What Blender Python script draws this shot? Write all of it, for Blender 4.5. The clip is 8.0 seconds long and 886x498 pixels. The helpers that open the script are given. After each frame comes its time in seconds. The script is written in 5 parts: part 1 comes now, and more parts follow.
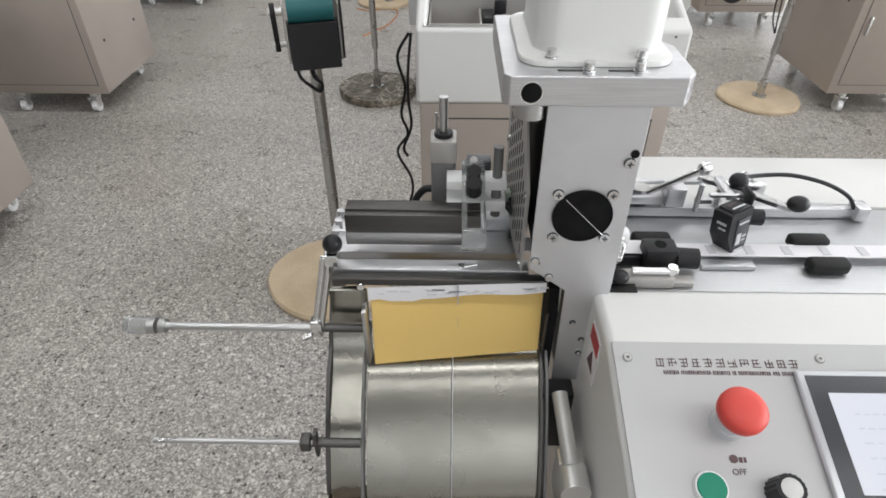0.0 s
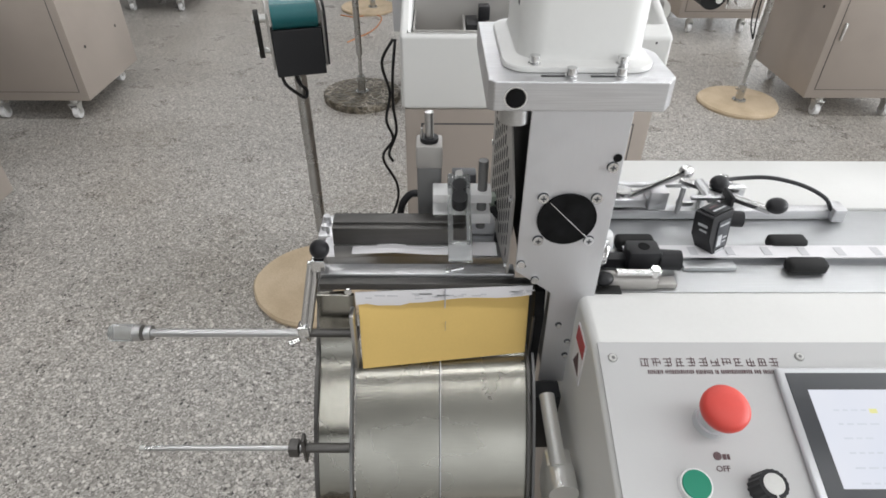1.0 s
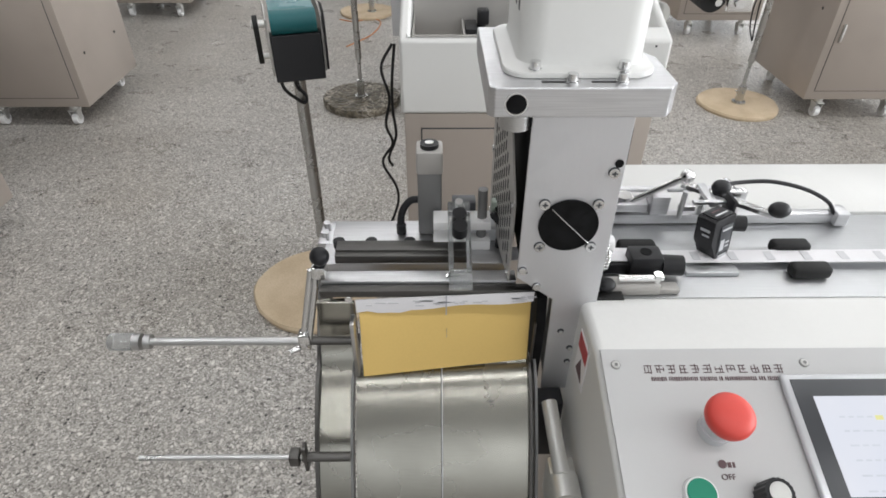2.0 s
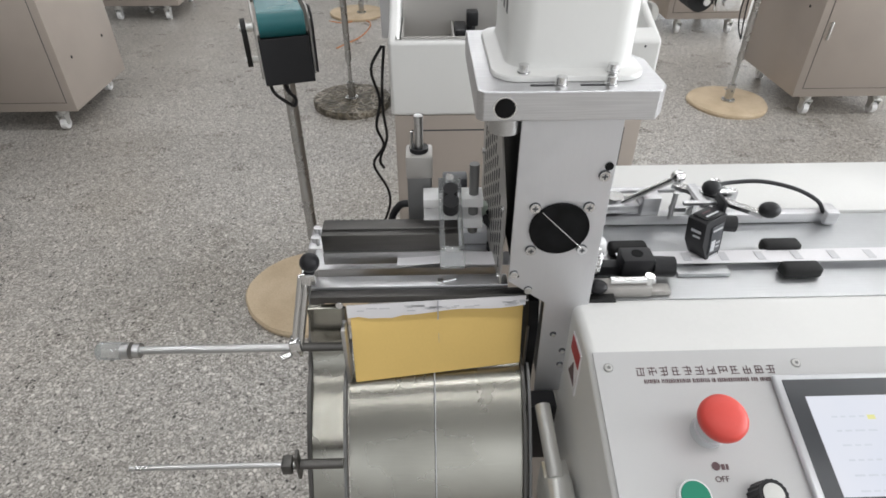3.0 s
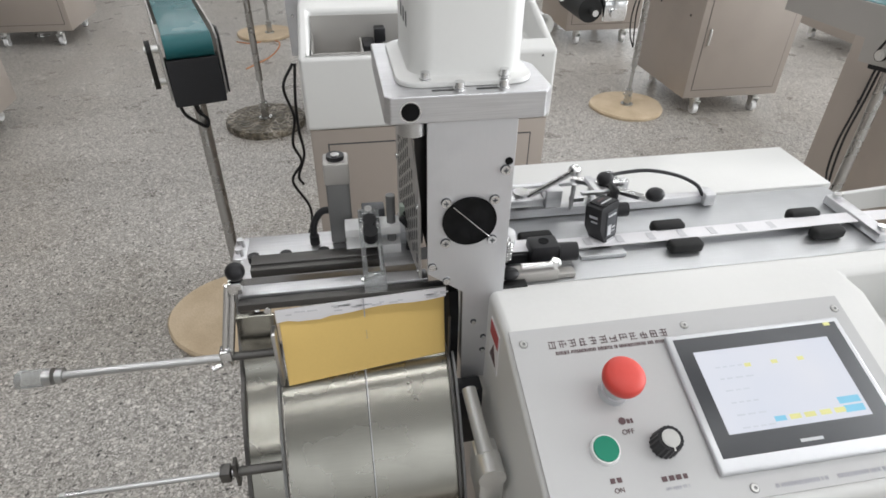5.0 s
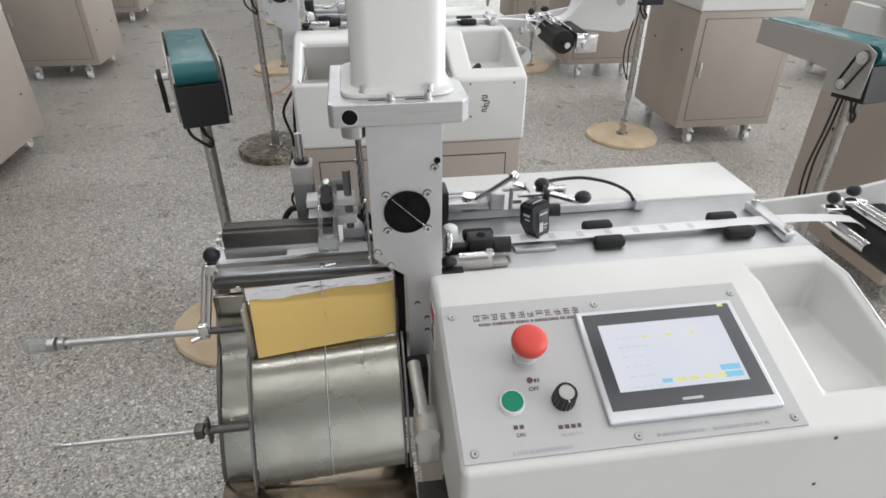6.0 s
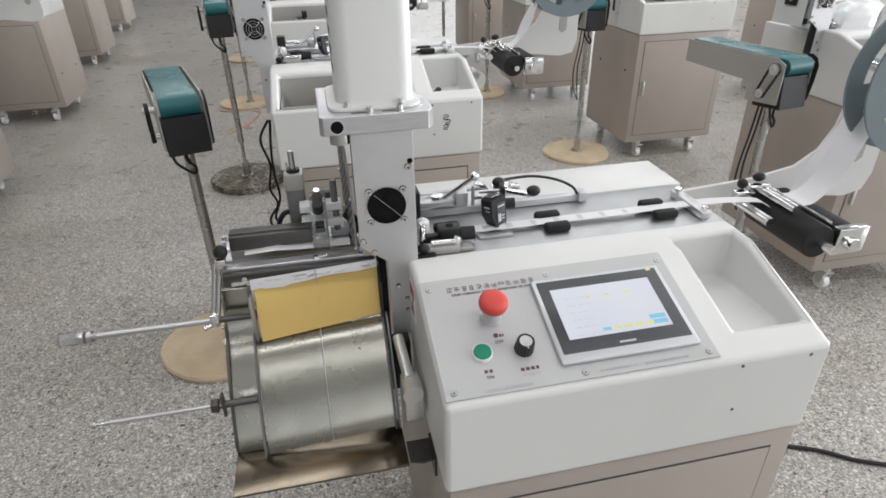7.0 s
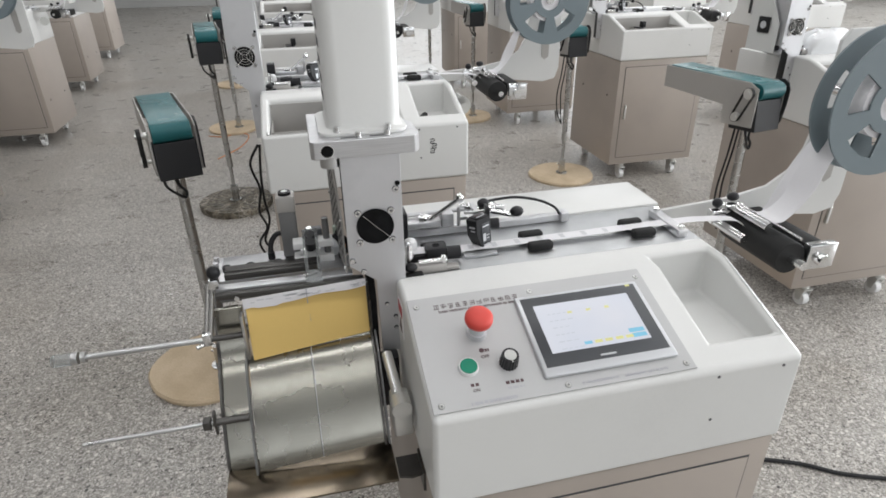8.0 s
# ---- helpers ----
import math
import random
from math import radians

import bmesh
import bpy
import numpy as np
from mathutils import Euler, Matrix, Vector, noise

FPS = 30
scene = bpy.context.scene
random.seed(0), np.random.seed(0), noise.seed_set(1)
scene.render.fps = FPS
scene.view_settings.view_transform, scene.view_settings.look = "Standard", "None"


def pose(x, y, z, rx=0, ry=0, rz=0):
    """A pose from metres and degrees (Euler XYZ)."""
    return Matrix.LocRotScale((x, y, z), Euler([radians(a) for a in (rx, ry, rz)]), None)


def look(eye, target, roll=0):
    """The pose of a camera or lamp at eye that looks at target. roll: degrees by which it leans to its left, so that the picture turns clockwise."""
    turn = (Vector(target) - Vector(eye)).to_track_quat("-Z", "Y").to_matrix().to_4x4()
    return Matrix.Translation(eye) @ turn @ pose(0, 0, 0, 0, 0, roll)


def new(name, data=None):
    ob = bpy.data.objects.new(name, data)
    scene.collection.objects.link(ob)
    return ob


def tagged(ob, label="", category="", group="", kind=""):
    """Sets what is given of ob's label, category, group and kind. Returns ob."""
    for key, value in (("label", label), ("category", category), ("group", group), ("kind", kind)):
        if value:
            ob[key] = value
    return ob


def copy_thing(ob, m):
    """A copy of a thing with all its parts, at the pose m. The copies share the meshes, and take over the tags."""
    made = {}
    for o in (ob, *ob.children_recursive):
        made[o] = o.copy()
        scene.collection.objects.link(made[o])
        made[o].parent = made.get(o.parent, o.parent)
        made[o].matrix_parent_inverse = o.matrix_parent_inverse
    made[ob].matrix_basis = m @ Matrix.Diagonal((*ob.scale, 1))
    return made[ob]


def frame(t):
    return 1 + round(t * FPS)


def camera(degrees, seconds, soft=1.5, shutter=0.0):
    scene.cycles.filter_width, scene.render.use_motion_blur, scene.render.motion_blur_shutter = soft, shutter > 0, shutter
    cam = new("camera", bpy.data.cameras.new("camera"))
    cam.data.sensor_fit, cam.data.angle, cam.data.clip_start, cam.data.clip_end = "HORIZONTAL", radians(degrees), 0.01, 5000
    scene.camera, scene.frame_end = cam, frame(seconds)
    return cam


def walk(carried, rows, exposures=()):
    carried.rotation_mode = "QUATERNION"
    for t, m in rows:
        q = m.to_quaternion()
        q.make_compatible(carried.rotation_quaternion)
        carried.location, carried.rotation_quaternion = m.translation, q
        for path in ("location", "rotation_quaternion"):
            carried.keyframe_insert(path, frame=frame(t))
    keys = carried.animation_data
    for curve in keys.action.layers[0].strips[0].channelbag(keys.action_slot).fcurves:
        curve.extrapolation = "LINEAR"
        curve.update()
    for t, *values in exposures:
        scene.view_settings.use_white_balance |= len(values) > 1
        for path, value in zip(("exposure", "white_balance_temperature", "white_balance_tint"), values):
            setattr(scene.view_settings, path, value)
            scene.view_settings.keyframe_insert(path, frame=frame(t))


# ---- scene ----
cam = camera(73.6, 8.0, soft=1.7)
PATH = [
    (0, (-0.167, -0.378, 1.251), (-0.192, 1.202, 0.026), 0.1),
    (0.5, (-0.169, -0.383, 1.255), (-0.175, 1.217, 0.054), 0.6),
    (1, (-0.168, -0.383, 1.253), (-0.145, 1.209, 0.042), 0.6),
    (1.5, (-0.169, -0.381, 1.253), (-0.152, 1.216, 0.05), 0.3),
    (3, (-0.166, -0.372, 1.255), (-0.121, 1.226, 0.053), -0.0),
    (3.5, (-0.165, -0.373, 1.255), (-0.104, 1.23, 0.061), -0.1),
    (4, (-0.164, -0.378, 1.258), (-0.067, 1.233, 0.077), 0.1),
    (4.5, (-0.168, -0.396, 1.26), (0.014, 1.224, 0.101), 1.1),
    (5, (-0.162, -0.417, 1.264), (0.13, 1.186, 0.104), 0.9),
    (5.2, (-0.147, -0.428, 1.267), (0.154, 1.181, 0.118), 0.6),
    (6.3, (-0.086, -0.605, 1.291), (0.137, 1.092, 0.257), -0.1),
    (6.5, (-0.098, -0.638, 1.298), (0.147, 1.069, 0.284), -1.3),
    (7, (-0.125, -0.701, 1.305), (0.232, 1.001, 0.317), -1.0),
    (7.5, (-0.127, -0.724, 1.314), (0.238, 1.006, 0.38), -1.5),
    (8, (-0.129, -0.732, 1.315), (0.275, 0.997, 0.394), -0.9),
]
walk(cam, [(t, look(eye, target, roll)) for t, eye, target, roll in PATH],
     exposures=[(0, 0.12), (4.5, 0.10), (6.5, -0.04), (8, -0.07)])


# ---------------- room light ----------------
world = bpy.data.worlds.new("hall_air")
scene.world = world
world.use_nodes = True
world.node_tree.nodes["Background"].inputs[0].default_value = (0.9, 0.95, 1.0, 1)
world.node_tree.nodes["Background"].inputs[1].default_value = 0.1
CEIL = 4.6
LAMP_ROWS = (-4.2, -1.3, 1.6, 4.5, 7.4, 10.3)
LAMP_POWER = 124


def strip_lamp(y):
    """One long row of ceiling tubes."""
    data = bpy.data.lights.new("tube_row", "AREA")
    data.shape, data.size, data.size_y = "RECTANGLE", 14.0, 0.22
    data.energy, data.color = LAMP_POWER, (0.985, 0.99, 1.0)
    ob = new("tube_row", data)
    ob.matrix_basis = pose(3.4, y, CEIL - 0.12)


for row_y in LAMP_ROWS:
    strip_lamp(row_y)


def window_fill(m, width, height, power):
    """Area lamp set in one unseen band of windows, to add light from that side."""
    data = bpy.data.lights.new("unseen_window_fill", "AREA")
    data.shape, data.size, data.size_y = "RECTANGLE", width, height
    data.energy, data.color = power, (0.94, 0.97, 1.0)
    new("unseen_window_fill", data).matrix_basis = m


WIN_LO, WIN_HI = 1.1, 3.6
window_fill(look((13.95, 0.5, 2.35), (0, 0.5, 2.0)), 15.0, 2.4, 1900)
# unseen north windows, added for the sheen on the far floor
window_fill(look((5.0, 15.95, 2.35), (5.0, 0, 1.2)), 12.0, 2.4, 260)
# unseen south windows, added to brighten the faces towards the camera
window_fill(look((3.0, -8.95, 2.35), (3.0, 0, 2.1)), 12.0, 2.4, 135)


# ---------------- materials ----------------
def node_mat(name):
    m = bpy.data.materials.new(name)
    m.use_nodes = True
    nt = m.node_tree
    return m, nt, nt.nodes["Principled BSDF"]


def coords(nt, scale=(1, 1, 1), kind="Object"):
    tc, mp = nt.nodes.new("ShaderNodeTexCoord"), nt.nodes.new("ShaderNodeMapping")
    mp.inputs["Scale"].default_value = scale
    nt.links.new(tc.outputs[kind], mp.inputs[0])
    return mp.outputs[0]


def noise_tex(nt, vec, scale, detail=3.0):
    n = nt.nodes.new("ShaderNodeTexNoise")
    n.inputs["Scale"].default_value, n.inputs["Detail"].default_value = scale, detail
    nt.links.new(vec, n.inputs["Vector"])
    return n.outputs["Fac"]


def ramp(nt, fac, stops):
    r = nt.nodes.new("ShaderNodeValToRGB")
    while len(r.color_ramp.elements) < len(stops):
        r.color_ramp.elements.new(0.5)
    for e, (p, c) in zip(r.color_ramp.elements, stops):
        e.position, e.color = p, (*c, 1) if len(c) == 3 else c
    nt.links.new(fac, r.inputs[0])
    return r.outputs[0]


def mixed(nt, fac, a, b, mode="MIX"):
    m = nt.nodes.new("ShaderNodeMix")
    m.data_type, m.blend_type = "RGBA", mode
    for sock, v in ((m.inputs[0], fac), (m.inputs[6], a), (m.inputs[7], b)):
        if hasattr(v, "is_linked"):
            nt.links.new(v, sock)
        elif isinstance(v, (int, float)):
            sock.default_value = v
        else:
            sock.default_value = (*v, 1)
    return m.outputs[2]


def bump(nt, bsdf, height, strength, dist=0.001):
    b = nt.nodes.new("ShaderNodeBump")
    b.inputs["Strength"].default_value, b.inputs["Distance"].default_value = strength, dist
    nt.links.new(height, b.inputs["Height"])
    nt.links.new(b.outputs[0], bsdf.inputs["Normal"])


def surface(name, color, rough, metal=0.0, vary=0.12, fine=220.0, coarse=5.0, relief=0.15, dirt=None, coat=0.0):
    """A painted, plastic or metal surface with grain and broad staining."""
    m, nt, b = node_mat(name)
    v = coords(nt)
    big, small = noise_tex(nt, v, coarse, 4), noise_tex(nt, v, fine, 2)
    dark = tuple(c * (1 - vary) for c in color) if dirt is None else dirt
    lite = tuple(min(1, c * (1 + vary * 0.5)) for c in color)
    col = ramp(nt, big, [(0.32, dark), (0.52, color), (0.75, lite)])
    col = mixed(nt, ramp(nt, small, [(0.35, (0, 0, 0)), (0.7, (0.35, 0.35, 0.35))]), col, lite)
    nt.links.new(col, b.inputs["Base Color"])
    b.inputs["Metallic"].default_value = metal
    r = nt.nodes.new("ShaderNodeMapRange")
    r.inputs[3].default_value, r.inputs[4].default_value = max(0.03, rough - 0.08), rough + 0.1
    nt.links.new(big, r.inputs[0])
    nt.links.new(r.outputs[0], b.inputs["Roughness"])
    b.inputs["Coat Weight"].default_value = coat
    if relief:
        bump(nt, b, small, relief, 0.0004)
    return m


def brushed(name, color, rough, along=(1, 60, 60), vary=0.18):
    """Machined or rolled metal with fine scratches in one direction."""
    m, nt, b = node_mat(name)
    lines = noise_tex(nt, coords(nt, along), 18, 4)
    spots = noise_tex(nt, coords(nt), 14, 4)
    col = ramp(nt, lines, [(0.3, tuple(c * (1 - vary) for c in color)), (0.7, color)])
    col = mixed(nt, ramp(nt, spots, [(0.45, (0, 0, 0)), (0.75, (0.4, 0.4, 0.4))]), col, tuple(c * 0.72 for c in color))
    nt.links.new(col, b.inputs["Base Color"])
    b.inputs["Metallic"].default_value = 1.0
    r = nt.nodes.new("ShaderNodeMapRange")
    r.inputs[3].default_value, r.inputs[4].default_value = rough - 0.07, rough + 0.12
    nt.links.new(spots, r.inputs[0])
    nt.links.new(r.outputs[0], b.inputs["Roughness"])
    bump(nt, b, lines, 0.12, 0.0003)
    return m


def terrazzo():
    m, nt, b = node_mat("terrazzo")
    v = coords(nt)
    wob = nt.nodes.new("ShaderNodeTexNoise")
    wob.inputs["Scale"].default_value = 90
    nt.links.new(v, wob.inputs["Vector"])
    warp = mixed(nt, 0.012, v, wob.outputs["Color"], "ADD")

    def cells(scale):
        t = nt.nodes.new("ShaderNodeTexVoronoi")
        t.inputs["Scale"].default_value = scale
        nt.links.new(warp, t.inputs["Vector"])
        g = nt.nodes.new("ShaderNodeSeparateColor")
        nt.links.new(t.outputs["Color"], g.inputs[0])
        return g.outputs[0], g.outputs[1], t.outputs["Distance"]

    a, a2, da = cells(100)
    c, c2, dc = cells(260)
    base = ramp(nt, c, [(0.0, (0.135, 0.125, 0.115)), (0.3, (0.29, 0.272, 0.25)), (0.7, (0.385, 0.364, 0.336)), (0.95, (0.62, 0.595, 0.56))])
    chip = ramp(nt, a, [(0.0, (0.72, 0.695, 0.655)), (0.30, (0.57, 0.54, 0.50)), (0.62, (0.41, 0.385, 0.355)), (0.90, (0.14, 0.13, 0.12)), (0.965, (0.045, 0.042, 0.04))])
    pick = ramp(nt, a2, [(0.56, (0, 0, 0)), (0.60, (1, 1, 1))])
    rim = ramp(nt, da, [(0.40, (1, 1, 1)), (0.50, (0, 0, 0))])
    col = mixed(nt, mixed(nt, 1.0, pick, rim, "MULTIPLY"), base, chip)
    stain = noise_tex(nt, v, 1.3, 5)
    col = mixed(nt, 1.0, col, ramp(nt, stain, [(0.3, (0.82, 0.80, 0.77)), (0.55, (1, 1, 1)), (0.8, (1.0, 1.0, 1.0))]), "MULTIPLY")
    dust = noise_tex(nt, v, 6.0, 5)
    col = mixed(nt, ramp(nt, dust, [(0.5, (0, 0, 0)), (0.8, (0.22, 0.22, 0.22))]), col, (0.46, 0.44, 0.41))
    nt.links.new(col, b.inputs["Base Color"])
    nt.links.new(ramp(nt, dust, [(0.3, (0.24, 0.24, 0.24)), (0.7, (0.42, 0.42, 0.42))]), b.inputs["Roughness"])
    b.inputs["Specular IOR Level"].default_value = 0.4
    bump(nt, b, c, 0.05, 0.0006)
    return m


def screen_glow():
    """Lit display: pale page, softly uneven as the panel is."""
    m, nt, b = node_mat("lit_display")
    n = noise_tex(nt, coords(nt), 12, 2)
    col = ramp(nt, n, [(0.3, (0.80, 0.84, 0.95)), (0.7, (0.86, 0.88, 0.96))])
    b.inputs["Base Color"].default_value = (0.02, 0.02, 0.02, 1)
    nt.links.new(col, b.inputs["Emission Color"])
    b.inputs["Emission Strength"].default_value = 0.80
    b.inputs["Roughness"].default_value = 0.25
    return m


def clear_plastic():
    m, nt, b = node_mat("clear_acrylic")
    b.inputs["Base Color"].default_value = (0.72, 0.74, 0.74, 1)
    b.inputs["Transmission Weight"].default_value = 0.85
    b.inputs["Roughness"].default_value = 0.12
    b.inputs["IOR"].default_value = 1.3
    return m


def cardboard():
    m, nt, b = node_mat("raw_fibreboard")
    v = coords(nt)
    n, g = noise_tex(nt, v, 9, 5), noise_tex(nt, v, 260, 2)
    col = ramp(nt, n, [(0.3, (0.50, 0.39, 0.26)), (0.55, (0.62, 0.50, 0.35)), (0.8, (0.68, 0.56, 0.41))])
    col = mixed(nt, ramp(nt, g, [(0.4, (0, 0, 0)), (0.8, (0.4, 0.4, 0.4))]), col, (0.32, 0.23, 0.15))
    nt.links.new(col, b.inputs["Base Color"])
    b.inputs["Roughness"].default_value = 0.85
    bump(nt, b, g, 0.2, 0.0008)
    return m


def wrapped_base():
    """Base disc wound in brown printed film with pale creases."""
    m, nt, b = node_mat("creased_brown_film")
    v = coords(nt)
    w = nt.nodes.new("ShaderNodeTexVoronoi")
    w.feature = "DISTANCE_TO_EDGE"
    w.inputs["Scale"].default_value = 17
    nt.links.new(mixed(nt, 0.16, v, nt_colour(nt, v, 14), "ADD"), w.inputs["Vector"])
    n = noise_tex(nt, v, 30, 5)
    col = ramp(nt, n, [(0.3, (0.035, 0.03, 0.02)), (0.52, (0.10, 0.085, 0.06)), (0.75, (0.26, 0.22, 0.16))])
    torn = ramp(nt, noise_tex(nt, v, 11, 3), [(0.42, (0, 0, 0)), (0.6, (1, 1, 1))])
    crease = ramp(nt, w.outputs["Distance"], [(0.0, (0.95, 0.95, 0.95)), (0.035, (0.5, 0.5, 0.5)), (0.10, (0, 0, 0))])
    col = mixed(nt, mixed(nt, 1.0, crease, torn, "MULTIPLY"), col, (0.52, 0.47, 0.40))
    nt.links.new(col, b.inputs["Base Color"])
    b.inputs["Roughness"].default_value = 0.45
    bump(nt, b, w.outputs["Distance"], 0.9, 0.02)
    return m


def nt_colour(nt, vec, scale):
    n = nt.nodes.new("ShaderNodeTexNoise")
    n.inputs["Scale"].default_value = scale
    nt.links.new(vec, n.inputs["Vector"])
    return n.outputs["Color"]


WHITE = surface("white_enamel", (0.70, 0.70, 0.685), 0.32, vary=0.05, relief=0.06)
BEIGE = surface("beige_powder_coat", (0.40, 0.35, 0.308), 0.42, vary=0.07, fine=500, relief=0.25)
WALLPAINT = surface("hall_wall_paint", (0.42, 0.42, 0.41), 0.7, vary=0.08, coarse=1.0)
ROOF = surface("hall_ceiling_sheet", (0.48, 0.48, 0.48), 0.7, vary=0.06, coarse=0.8)
FLOOR = terrazzo()
ALU = brushed("brushed_aluminium", (0.70, 0.70, 0.715), 0.52, (160, 160, 3), 0.03)
ALU_X = brushed("milled_aluminium", (0.73, 0.73, 0.745), 0.36)
STEEL = brushed("ground_steel", (0.62, 0.62, 0.62), 0.28)
DECKSTEEL = brushed("satin_deck_steel", (0.56, 0.57, 0.58), 0.42, (1, 30, 30), 0.06)
SHEET = brushed("rolled_stainless_sheet", (0.37, 0.36, 0.32), 0.24, (1.5, 40, 40), 0.06)
MIRROR = brushed("polished_stainless", (0.21, 0.175, 0.135), 0.20, (1.5, 40, 40), 0.15)
DULL = brushed("oiled_tool_steel", (0.14, 0.135, 0.13), 0.42)
CHROME = surface("bright_chrome", (0.78, 0.78, 0.78), 0.14, 1.0, vary=0.05, relief=0)
PANEL = surface("silver_printed_plate", (0.50, 0.50, 0.50), 0.42, 0.15, vary=0.04, fine=700, relief=0.1)
BLACK = surface("black_plastic", (0.018, 0.018, 0.02), 0.38, vary=0.2, relief=0.1)
def shade_black():
    """Near-black for openings and gaps: their shade is in the colour."""
    m, nt, b = node_mat("unlit_black")
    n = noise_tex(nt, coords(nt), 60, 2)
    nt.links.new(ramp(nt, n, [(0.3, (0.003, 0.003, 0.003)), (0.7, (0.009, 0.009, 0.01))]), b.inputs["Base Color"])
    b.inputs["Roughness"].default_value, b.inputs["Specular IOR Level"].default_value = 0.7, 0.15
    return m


SHADEBLACK = shade_black()
RUBBER = surface("black_rubber", (0.014, 0.014, 0.014), 0.6, vary=0.25, relief=0.3)
for soft_black in (RUBBER, BLACK):
    soft_black.node_tree.nodes["Principled BSDF"].inputs["Specular IOR Level"].default_value = 0.3
DKGREY = surface("dark_grey_bezel", (0.055, 0.058, 0.065), 0.35, vary=0.05, relief=0)
SILVER = surface("silver_plastic_rim", (0.60, 0.61, 0.63), 0.3, 0.3, vary=0.04, relief=0)
RED = surface("red_mushroom_plastic", (0.66, 0.065, 0.05), 0.48, vary=0.06, relief=0.05)
GREEN = surface("green_button_plastic", (0.0, 0.22, 0.13), 0.35, vary=0.06, relief=0)
TEAL = surface("teal_belt_fabric", (0.004, 0.095, 0.105), 0.42, vary=0.15, fine=600, relief=0.3)
# paler copy of the teal fabric: the belt top's sheen is in the colour
TEALPALE = surface("teal_belt_top_sheen", (0.085, 0.205, 0.22), 0.26, vary=0.15, fine=600, relief=0.3)
YELLOW = surface("yellow_foam_sheet", (0.80, 0.56, 0.19), 0.8, vary=0.06, fine=400, relief=0.35)
PAPER = surface("white_label_paper", (0.78, 0.77, 0.79), 0.55, vary=0.06, relief=0.1)
PALEPRINT = surface("faint_print_ink", (0.60, 0.60, 0.62), 0.6, vary=0.1, relief=0)
PRINT = surface("grey_print_ink", (0.42, 0.42, 0.46), 0.6, vary=0.1, relief=0)
INK = surface("dark_print_ink", (0.10, 0.055, 0.06), 0.5, vary=0.1, relief=0)
REDINK = surface("red_sticker_ink", (0.45, 0.05, 0.06), 0.5, vary=0.1, relief=0)
REELGREY = surface("blue_grey_reel_plastic", (0.175, 0.215, 0.235), 0.38, vary=0.07, relief=0.1)
POLE = surface("stainless_pole", (0.52, 0.52, 0.51), 0.26, 1.0, vary=0.12, fine=120, coarse=9, relief=0.03)
BOARD = cardboard()
FILM = wrapped_base()
ACRYL = clear_plastic()
GLOW = screen_glow()
CASTER = surface("cast_zinc", (0.66, 0.66, 0.64), 0.3, 0.7, vary=0.1, relief=0.1)
GREYMETAL = surface("grey_painted_metal", (0.43, 0.415, 0.395), 0.36, 0.25, vary=0.06, relief=0.1)
NYLON = surface("white_nylon_block", (0.82, 0.82, 0.82), 0.4, vary=0.04, relief=0)
OXIDE = surface("grey_oxide_steel", (0.20, 0.20, 0.20), 0.45, 0.3, vary=0.1, relief=0.1)
BAG = surface("loose_clear_film", (0.74, 0.75, 0.76), 0.2, vary=0.08, fine=60, relief=0.5, coat=0.4)
TERMINAL = surface("pale_green_plastic", (0.36, 0.42, 0.36), 0.45, vary=0.05, relief=0)
WIRE = surface("orange_wire_sheath", (0.55, 0.22, 0.08), 0.5, vary=0.1, relief=0)


def glow_ink(name, color):
    m, nt, b = node_mat(name)
    b.inputs["Base Color"].default_value = (0.02, 0.02, 0.02, 1)
    n = ramp(nt, noise_tex(nt, coords(nt), 30, 1), [(0.3, tuple(c * 0.92 for c in color)), (0.7, color)])
    nt.links.new(n, b.inputs["Emission Color"])
    b.inputs["Emission Strength"].default_value = 0.85
    return m


GLOWBLUE = glow_ink("lit_blue_key", (0.25, 0.66, 0.90))
GLOWYELLOW = glow_ink("lit_yellow_key", (0.86, 0.84, 0.35))
GLOWGREY = glow_ink("lit_grey_text", (0.66, 0.70, 0.78))


# ---------------- mesh tools ----------------
def mesh():
    return bmesh.new()


def add_box(bm, lo, hi, r=0.0, seg=2):
    """A box between two corners; r rounds its edges."""
    made = bmesh.ops.create_cube(bm, size=1.0)["verts"]
    lo, hi = Vector(lo), Vector(hi)
    for v in made:
        v.co = Vector([(lo[i] + hi[i]) / 2 + v.co[i] * (hi[i] - lo[i]) for i in range(3)])
    if r:
        edges = list({e for v in made for e in v.link_edges})
        bmesh.ops.bevel(bm, geom=edges, offset=r, segments=seg, affect="EDGES", profile=0.5)
    return bm


def add_cyl(bm, a, b, r, seg=20, r2=None, caps=True):
    a, b = Vector(a), Vector(b)
    d = b - a
    seg = 14 if 8 < seg < 14 else seg
    turn = d.to_track_quat("Z", "Y").to_matrix().to_4x4()
    bmesh.ops.create_cone(bm, cap_ends=caps, segments=seg, radius1=r, radius2=r if r2 is None else r2, depth=d.length,
                          matrix=Matrix.Translation((a + b) / 2) @ turn)
    return bm


def add_ball(bm, c, r, squash=(1, 1, 1), seg=16):
    bmesh.ops.create_uvsphere(bm, u_segments=seg, v_segments=seg // 2, radius=r,
                              matrix=Matrix.Translation(c) @ Matrix.Diagonal((*squash, 1)))
    return bm


